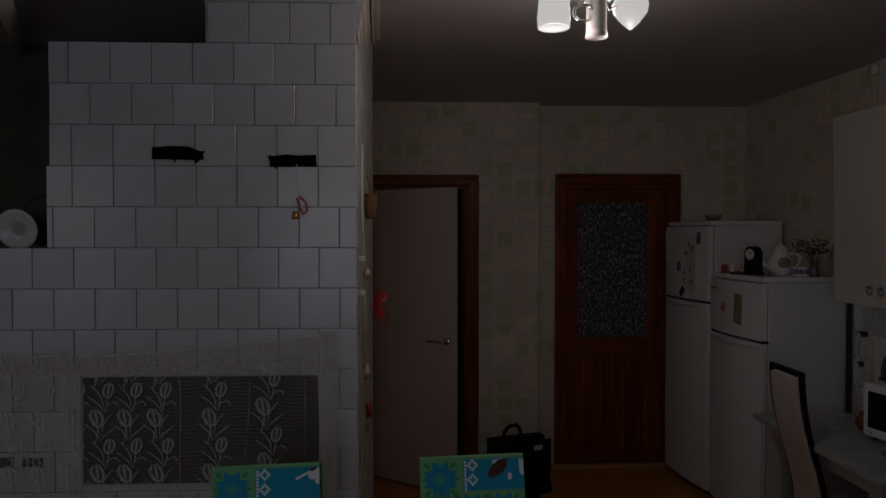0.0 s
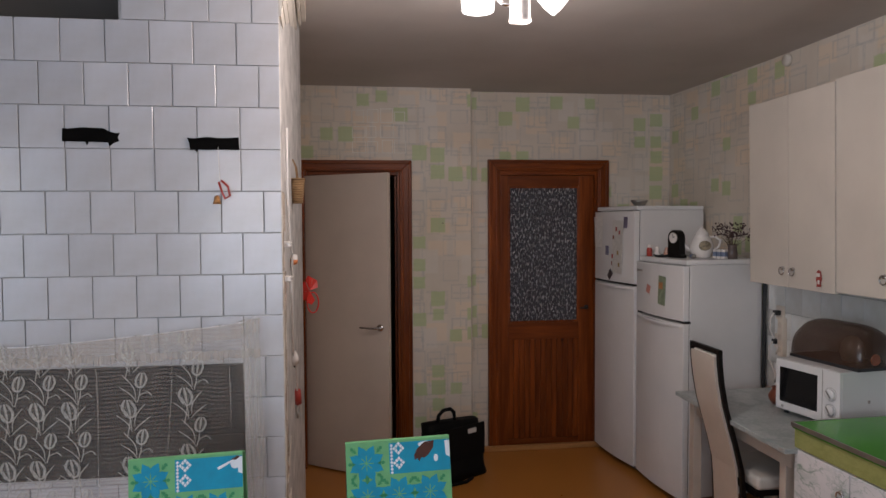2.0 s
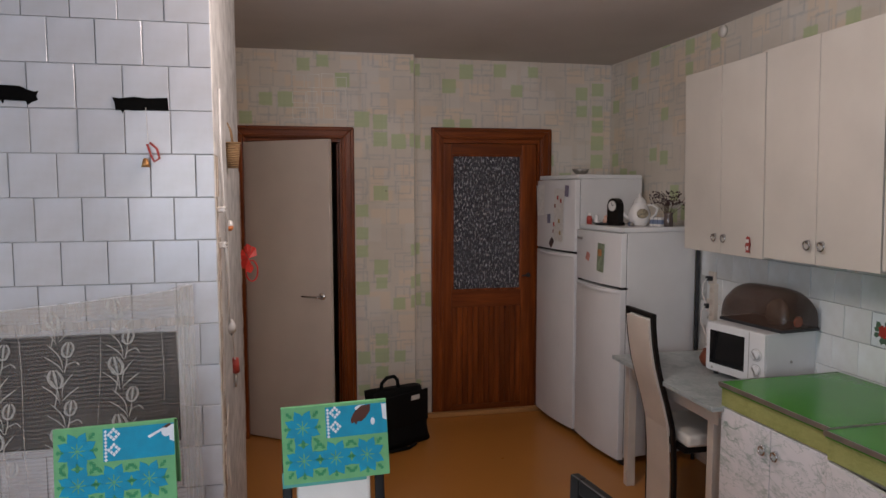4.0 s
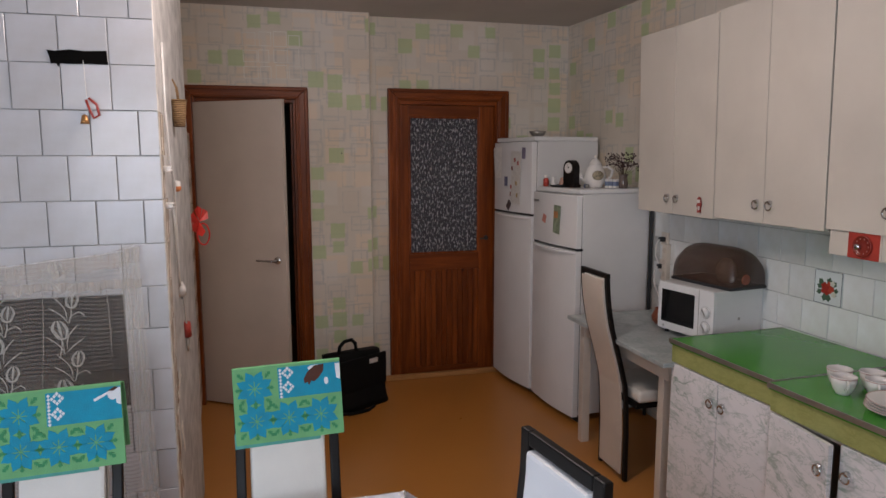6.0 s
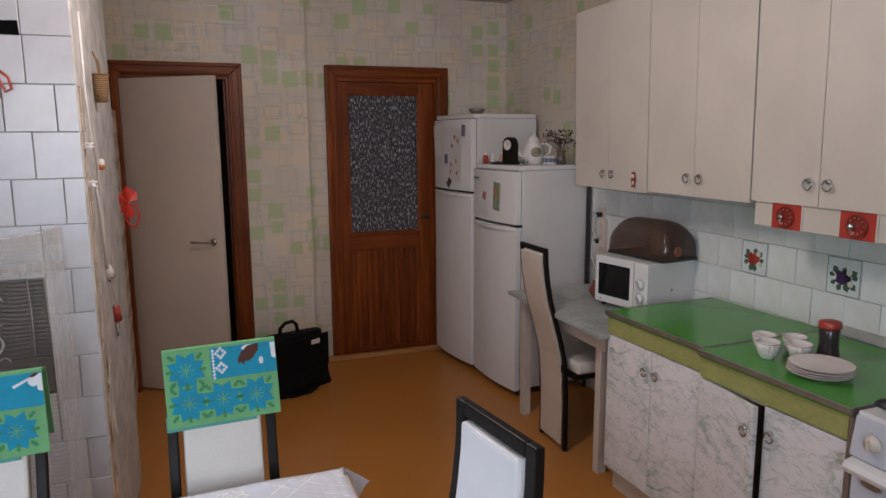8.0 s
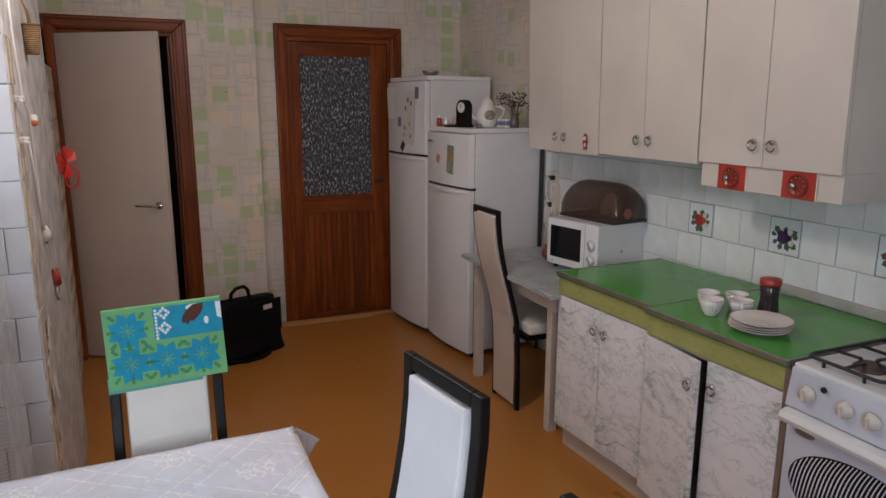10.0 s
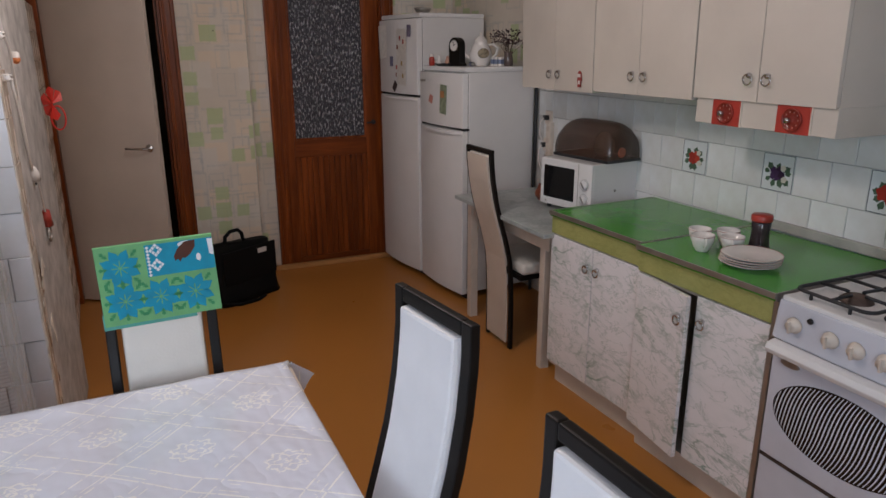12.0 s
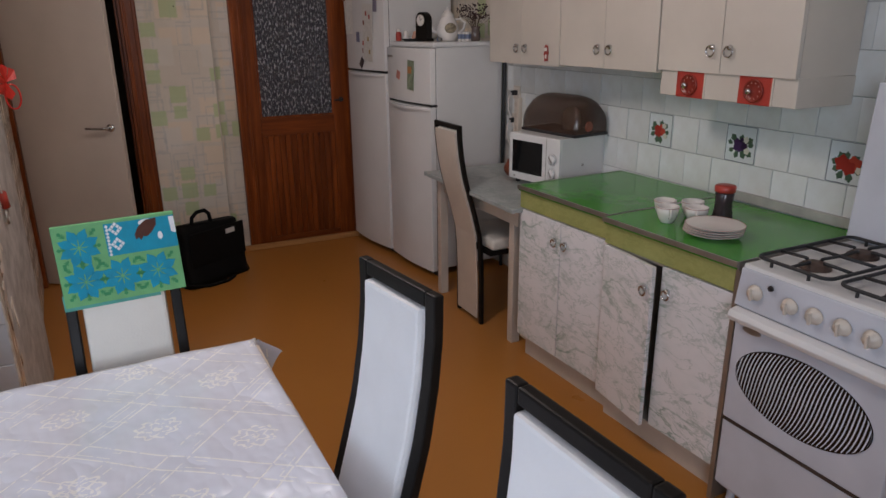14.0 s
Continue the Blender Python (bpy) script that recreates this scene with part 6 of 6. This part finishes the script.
def hung_cord():
    o = (flank_x(2.66), 2.66, 1.60)
    c = thing("extension_cable", o, "white electric cable with a plug hung on a hook", "cable")
    P = lambda y, z, off=0.002: (flank_x(y) + off - o[0], y - o[1], z - o[2])
    for z in (0.0, -0.125):
        part("hook", boxes((-0.012, 0.012, -0.018, 0.018, z - 0.011, z + 0.011), bevel=0.004), M_PORCELAIN, c)
    for z in (-0.004, 0.006, -0.131, -0.119):
        part("cord_turn", tube([(0.0, -0.022, z), (0.014, -0.01, z), (0.014, 0.012, z), (0.0, 0.024, z)], 0.003), M_PORCELAIN, c, smooth=True)
    part("cord", tube([P(2.66, 2.02), P(2.655, 1.80), P(2.66, 1.62, 0.008), P(2.76, 1.56, 0.012), P(2.83, 1.42, 0.008), P(2.87, 1.28, 0.006), P(2.905, 1.15, 0.006)], 0.0045), M_PORCELAIN, c, smooth=True)
    part("cord", tube([P(2.67, 1.475, 0.008), P(2.72, 1.40, 0.010), P(2.80, 1.27, 0.008), P(2.88, 1.18, 0.006), P(2.91, 1.14, 0.006)], 0.0045), M_PORCELAIN, c, smooth=True)
    part("plug", tube([P(2.905, 1.16, 0.008), P(2.92, 1.135, 0.008), P(2.93, 1.11, 0.008)], [0.008, 0.019, 0.019]), M_PORCELAIN, c, "white plug", True)
    for dy in (-0.009, 0.009):
        part("pin", tube([P(2.93 + dy, 1.112, 0.008), P(2.935 + dy, 1.094, 0.008)], 0.0028), M_IRON, c)
    k = thing("whistle_charm", (flank_x(2.90) + 0.014, 2.90, 1.525), "small orange and white plastic charm on the stove flank", "charm")
    bm = bmesh.new()
    bmesh.ops.create_uvsphere(bm, u_segments=14, v_segments=8, radius=0.015)
    part("ball", bm, plain("orange_plastic", (0.6, 0.2, 0.07), 0.3), k, smooth=True)
    part("cap", lathe([(0.014, 0.006), (0.013, 0.024), (0, 0.028)], 14), M_PORCELAIN, k, smooth=True)
    z = thing("bottle_opener", (flank_x(3.05) + 0.010, 3.05, 0.915), "metal bottle opener with a red grip hung on a string", "opener")
    part("string", tube([(0.012, -0.13, 0.19), (0.006, -0.03, 0.06)], 0.0035), M_PORCELAIN, z)
    part("grip", tube([(0.006, -0.02, 0.06), (0.006, 0.0, 0.0)], [0.014, 0.017]), M_RED, z, "red grip", True)
    part("loop", ring((0.006, 0.0, -0.035), 0.026, 0.005, "x"), M_ALU, z, smooth=True)


hung_cord()


def ribbon_bow():
    y, z = 3.82, 1.295
    b = thing("red_ribbon", (flank_x(y) + 0.03, y, z), "translucent red ribbon bow hung on the stove flank", "ribbon")
    m = Mat("red_organza", 0.4)
    m.colour((0.80, 0.04, 0.03))
    m.put(m.b.inputs["Alpha"], m.math("MULTIPLY_ADD", m.noise(20.0), 0.5, 0.62))
    bm = bmesh.new()
    for a in range(5):
        t0 = radians(40 + 60 * a)
        vs = [bm.verts.new((0.03 + r * 0.5 * math.cos(t0 + o), 0.03 * math.sin(3 * a) + 0.010 * k, 0.02 + r * 0.8 * math.sin(t0 + o))) for k, (r, o) in enumerate(((0.0, 0), (0.085, -0.5), (0.10, 0.0), (0.085, 0.5)))]
        bm.faces.new(vs)
    part("bow", bm, m.m, b)
    part("loop", tube([(0.045 + 0.030 * math.cos(t), 0.0, -0.045 + 0.055 * math.sin(t)) for t in (radians(18 * k) for k in range(20))], 0.004, 6, True), m.m, b, smooth=True)


ribbon_bow()


def bell_charm():
    b = thing("bell_charm", (-0.815, SY - 0.012, 1.775), "brass bell and red cord hung from the damper slot", "charm")
    part("string", tube([(-0.01, 0.008, 0.165), (-0.005, 0.0, 0.05)], 0.0012), M_PORCELAIN, b)
    part("bell", lathe([(0, -0.030), (0.014, -0.030), (0.011, -0.018), (0.008, -0.004), (0, 0.0)], 14, (-0.015, 0, 0)), plain("brass", (0.45, 0.22, 0.08), 0.3, 0.7), b, smooth=True)
    part("cord_loop", tube([(0.0, 0, 0.05), (0.022, 0, 0.03), (0.028, 0, -0.002), (0.012, 0, -0.012), (0.002, 0, 0.01), (-0.008, 0, 0.045)], 0.004), M_RED, b, "red cord", True)


bell_charm()
# flat black pieces stand for the dark inside of hatch and vents
built("vent_grille", boxes((-1.87, -1.83, SY - 0.006, SY - 0.0035, 0.868, 0.905)), M_SOOT_SHADE, "small black cleaning hatch in the stove", "hatch")
for k in range(4):
    built("vent_grille", boxes((-1.79 + 0.02 * k, -1.777 + 0.02 * k, SY - 0.006, SY - 0.0035, 0.870, 0.903)), M_SOOT_SHADE, "small dark vent slot in the stove", "vent", False, "vent slots")
jb = built("junction_box", lathe([(0, 0.022), (0.030, 0.022), (0.034, 0.012), (0.034, 0), (0, 0)], 20), M_WHITEWASH, "round white junction box on the wall below the ceiling", "junction box", True)
jb.matrix_world = pose(EAST - 0.001, 3.715, 2.570, 0, -90, 0)
built("ceiling_pipe", tube([(-1.70, 2.30, 2.50), (-2.30, 3.5, 2.585)], 0.03, 12), M_WHITEWASH, "pale pipe under the ceiling", "pipe", True)

# an older strip of paper above the door, with thin pale outlines
patch_mat = plain("pale_outline", (0.72, 0.70, 0.64), 0.6)
patch = built("wallpaper_patch", boxes((-0.40, 0.02, NORTH_W - 0.0012, NORTH_W - 0.0004, 2.14, 2.47)), M_PAPER, "strip of wallpaper with pale embossed outlines")
prnd = random.Random(8)
for k in range(12):
    x, z, w, h = -0.37 + 0.095 * (k % 4) + prnd.uniform(-0.01, 0.01), 2.155 + 0.105 * (k // 4), prnd.uniform(0.07, 0.095), prnd.uniform(0.075, 0.10)
    for q in ((x, x + w, z, z + 0.004), (x, x + w, z + h - 0.004, z + h), (x, x + 0.004, z + 0.004, z + h - 0.004), (x + w - 0.004, x + w, z + 0.004, z + h - 0.004)):
        part("outline", boxes((q[0], q[1], NORTH_W - 0.0022 - 0.0002 * (k % 3), NORTH_W - 0.0012, q[2], q[3])), patch_mat, patch)

nail = built("nail", lathe([(0, 0), (0.004, 0), (0.004, 0.010), (0, 0.011)], 10), M_IRON, "small dark nail in the papered wall", "nail")
nail.matrix_world = pose(0.253, NORTH_W - 0.0005, 1.667, 90)

# ---- window behind the dining table ----
def south_window():
    w = thing("window_south", (-1.0, SOUTH - 0.1, 0.85), "white framed two-pane window behind the dining table", "window")
    w["kind"] = "structure"
    for q in ((-0.8, -0.74, 0, 1.4), (0.74, 0.8, 0, 1.4), (-0.03, 0.03, 0.06, 1.34), (-0.74, 0.74, 0, 0.06), (-0.74, 0.74, 1.34, 1.4)):
        part("window_frame", boxes((q[0], q[1], -0.03, 0.03, q[2], q[3]), bevel=0.004), M_ENAMEL, w)
    part("window_sill", boxes((-0.85, 0.85, 0.03, 0.22, -0.035, 0), bevel=0.006), M_ENAMEL, w)


south_window()


# added window to go with the second daylight lamp
def added_west_window():
    w = thing("window_west", (WEST - 0.1, 0.35, 0.85), "added, unseen two-pane window with white frame beside the dining table", "window")
    w["kind"] = "structure"
    for q in ((-0.8, -0.74, 0, 1.4), (0.74, 0.8, 0, 1.4), (-0.03, 0.03, 0.06, 1.34), (-0.74, 0.74, 0, 0.06), (-0.74, 0.74, 1.34, 1.4)):
        part("window_frame", boxes((-0.03, 0.03, q[0], q[1], q[2], q[3]), bevel=0.004), M_ENAMEL, w)
    part("window_sill", boxes((0.03, 0.22, -0.85, 0.85, -0.035, 0), bevel=0.006), M_ENAMEL, w)


added_west_window()
ground = built("ground", boxes((-80, 80, -80, 80, -0.6, -0.5)), plain("grass", (0.06, 0.10, 0.03), 0.9, 0, 0.3, 1.0), "green yard outside the window")


# ---- glazed tiles ----
def tile_mesh(w, h, axis, mat):
    t = 0.008
    if axis == "y":
        bm = boxes((0, w, 0, t, 0, h))
        edges = [e for e in bm.edges if all(abs(v.co.y) < 1e-6 for v in e.verts)]
    else:
        bm = boxes((-t, 0, 0, w, 0, h))
        edges = [e for e in bm.edges if all(abs(v.co.x + t) < 1e-6 for v in e.verts)]
    bmesh.ops.bevel(bm, geom=edges, offset=0.0014, segments=1, affect="EDGES")
    return mesh_of("tile", bm, mat)


TILE_CACHE = {}


def tile(parent, x, y, z, w, h, axis, mat, rnd, world=True):
    key = (round(w, 3), round(h, 3), axis, mat.name)
    if key not in TILE_CACHE:
        TILE_CACHE[key] = tile_mesh(w, h, axis, mat)
    o = new("tile", TILE_CACHE[key])
    o.parent = parent
    j = rnd.gauss(0, 0.0010)
    m = pose(x + (0 if axis == "y" else j), y + (j if axis == "y" else 0), z, rnd.gauss(0, 0.16), rnd.gauss(0, 0.12), rnd.gauss(0, 0.16))
    o.matrix_local = parent.matrix_world.inverted() @ m
    return o


def stove_tiles():
    rnd = random.Random(11)
    pitch = 0.1432
    rows = []
    z = ROW0 - 9 * PITCH
    k = -9
    while z < TOP - 0.02:
        rows.append((k, z))
        z += PITCH
        k += 1
    phase = {7: -0.704, 6: -0.757, 5: -0.684, 4: -0.7495, 3: -0.748, 2: -0.673, 1: -0.746, 0: -0.673, -1: -0.748, -2: -0.676}
    for k, z in rows:
        right = SX - 0.002
        left = -1.145 if z > 2.33 else -1.685 - 0.012 * (z < 1.9) if z > 1.62 else -2.28
        top = min(PITCH, TOP - 0.015 - z)
        x = phase.get(k, -0.748 if k % 2 else -0.676)
        cuts = [right]
        while x > left + 0.01:
            cuts.append(x)
            x -= pitch
        cuts.append(left)
        for b, a in zip(cuts, cuts[1:]):
            w, h = b - a - JOINT, top - JOINT
            zz = z
            if w < 0.012:
                continue
            # leave the firebox mouth open: pieces are cut to its edge
            if z < 1.185 and z + top > 0.80 and b > -1.585 and a < -0.752:
                if b > -0.752 + 0.012 and (z >= 1.05 or z < 0.80):
                    tile(STOVE, -0.75, SY, z, round(b + 0.75 - JOINT, 3), round(h, 3), "y", M_TILE, rnd)
                    w = -0.75 - a - JOINT
                if a < -1.585 - 0.012 and (z >= 1.05 or z < 0.80):
                    tile(STOVE, a, SY, z, round(-1.588 - a, 3), round(h, 3), "y", M_TILE, rnd)
                    w, a = b + 1.585 - JOINT, -1.585
                if z >= 1.05:
                    zz, h = 1.188, z + top - 1.188 - JOINT
                elif z < 0.80:
                    h = 0.797 - z
                elif b > -0.752 + 0.012 and a < -0.752:
                    a = -0.75
                    w = b - a - JOINT
                elif a < -1.585 - 0.012:
                    w = -1.588 - a
                else:
                    continue
                if h < 0.01 or w < 0.012:
                    continue
            tile(STOVE, a, SY, zz, round(w, 3), round(h, 3), "y", M_TILE, rnd)


stove_tiles()


def flank_tiles():
    """Old cream glazed tiles on the stove's flank, running back to the doorway."""
    rnd = random.Random(19)
    turn = math.degrees(math.atan(0.0522))
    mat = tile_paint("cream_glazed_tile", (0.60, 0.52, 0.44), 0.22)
    mesh = {}
    for k in range(-9, 4):
        z0, z1 = max(0.004, ROW0 + k * PITCH), min(1.788, ROW0 + (k + 1) * PITCH)
        y = 2.604 + (0.0 if k % 2 else -0.072)
        while y < 4.78:
            a, b = max(y, 2.604), min(y + 0.1445, 4.785)
            y += 0.1445
            if b - a < 0.02:
                continue
            w, h = round(b - a - 0.0022, 3), round(z1 - z0 - 0.0024, 3)
            if (w, h) not in mesh:
                bm = boxes((0, 0.008, 0, w, 0, h))
                edges = [e for e in bm.edges if all(abs(v.co.x - 0.008) < 1e-6 for v in e.verts)]
                bmesh.ops.bevel(bm, geom=edges, offset=0.0016, segments=1, affect="EDGES")
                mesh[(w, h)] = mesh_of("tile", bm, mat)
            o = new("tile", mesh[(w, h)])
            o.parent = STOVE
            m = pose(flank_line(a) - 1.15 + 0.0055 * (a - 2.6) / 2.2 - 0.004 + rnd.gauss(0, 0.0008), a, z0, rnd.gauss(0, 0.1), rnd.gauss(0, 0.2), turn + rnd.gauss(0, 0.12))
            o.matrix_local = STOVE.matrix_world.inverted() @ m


flank_tiles()


def decor(o, kind, rnd):
    """A printed posy on a tile: dark leaves and red or violet blossoms."""
    leaf = plain("print_leaf", (0.07, 0.12, 0.075), 0.2)
    print_line = plain("print_line", (0.10, 0.12, 0.13), 0.25)
    petal = plain("print_red", (0.45, 0.055, 0.03), 0.2) if kind != 1 else plain("print_violet", (0.035, 0.02, 0.05), 0.2)
    petal_deep = plain("print_red_deep", (0.33, 0.03, 0.02), 0.2) if kind != 1 else plain("print_violet_deep", (0.06, 0.03, 0.09), 0.2)
    pale = plain("print_pale", (0.62, 0.60, 0.50), 0.2)
    for k in range(9):
        a = radians(40 * k + 15 + rnd.uniform(-9, 9))
        far, size = rnd.uniform(0.036, 0.052), rnd.uniform(0.014, 0.022)
        cy, cz = 0.075 + far * math.cos(a), 0.066 + 0.75 * far * math.sin(a)
        pts = [(cy + size * math.cos(a + t) * q, cz + size * math.sin(a + t) * q) for t, q in ((0, 1.1), (0.45, 0.75), (0.9, 0.85), (2.0, 0.55), (3.14, 0.9), (4.3, 0.55), (5.3, 0.85), (5.8, 0.75))]
        part("leaf", slab(pts, "x", -0.0086 - 0.0001 * k, -0.006), leaf, o)
    if kind == 2:
        heads = ((0.092, 0.072, 0.027, 0), (0.050, 0.072, 0.027, 0), (0.068, 0.058, 0.024, 0), (0.030, 0.054, 0.012, 1))
    else:
        heads = ((0.090, 0.078, 0.017, 0), (0.066, 0.086, 0.014, 0), (0.074, 0.064, 0.021, 0), (0.054, 0.066, 0.015, 0), (0.094, 0.058, 0.012, 0), (0.048, 0.094, 0.012, 1), (0.040, 0.050, 0.012, 1))
    for k, (y, z, r, light) in enumerate(heads):
        part("blossom", slab([(y + r * (1 + 0.16 * math.sin(5 * t + k)) * math.cos(t), z + r * (1 + 0.16 * math.sin(5 * t + k)) * math.sin(t)) for t in (2 * math.pi * q / 20 for q in range(20))], "x", -0.0097 - 0.0003 * k, -0.006), pale if light else (petal if k % 2 else petal_deep), o)
    for s in ((0.001, 0.003, 0.001, 0.146), (0.144, 0.146, 0.001, 0.146), (0.001, 0.146, 0.001, 0.003), (0.001, 0.146, 0.144, 0.146)):
        part("frame_line", boxes((-0.0086, -0.006, *s)), print_line, o)


def wall_tiles():
    rnd = random.Random(5)
    wall = bpy.data.objects["wall_east"]
    bed = built("tile_bed", boxes((EAST - 0.004, EAST - 0.0005, 0.75, 3.90, 0.70, 2.30)), M_GROUT_E, "pale grout bed of the splashback")
    p = 0.1507
    blue = tile_paint("decor_tile", (0.70, 0.75, 0.77), 0.14)
    deco = {(0, 2): 0, (-3, 2): 1, (-6, 2): 2}
    for i in range(-12, 10):
        for k in range(0, 11):
            y = 2.432 + p * i - (0.0875 if k % 2 else 0.0)
            z = 0.705 + 0.150 * k
            if y + p > 3.90 or y < 0.76 or (k >= 5 and 1.66 < y < 3.40):
                continue
            kind = deco.get((i, k))
            o = tile(bed, EAST - 0.004, y, z, 0.148, 0.1475, "x", blue if kind is not None else M_TILE_E, rnd)
            if kind is not None:
                o.name = "decor_tile"
                decor(o, kind, rnd)


wall_tiles()
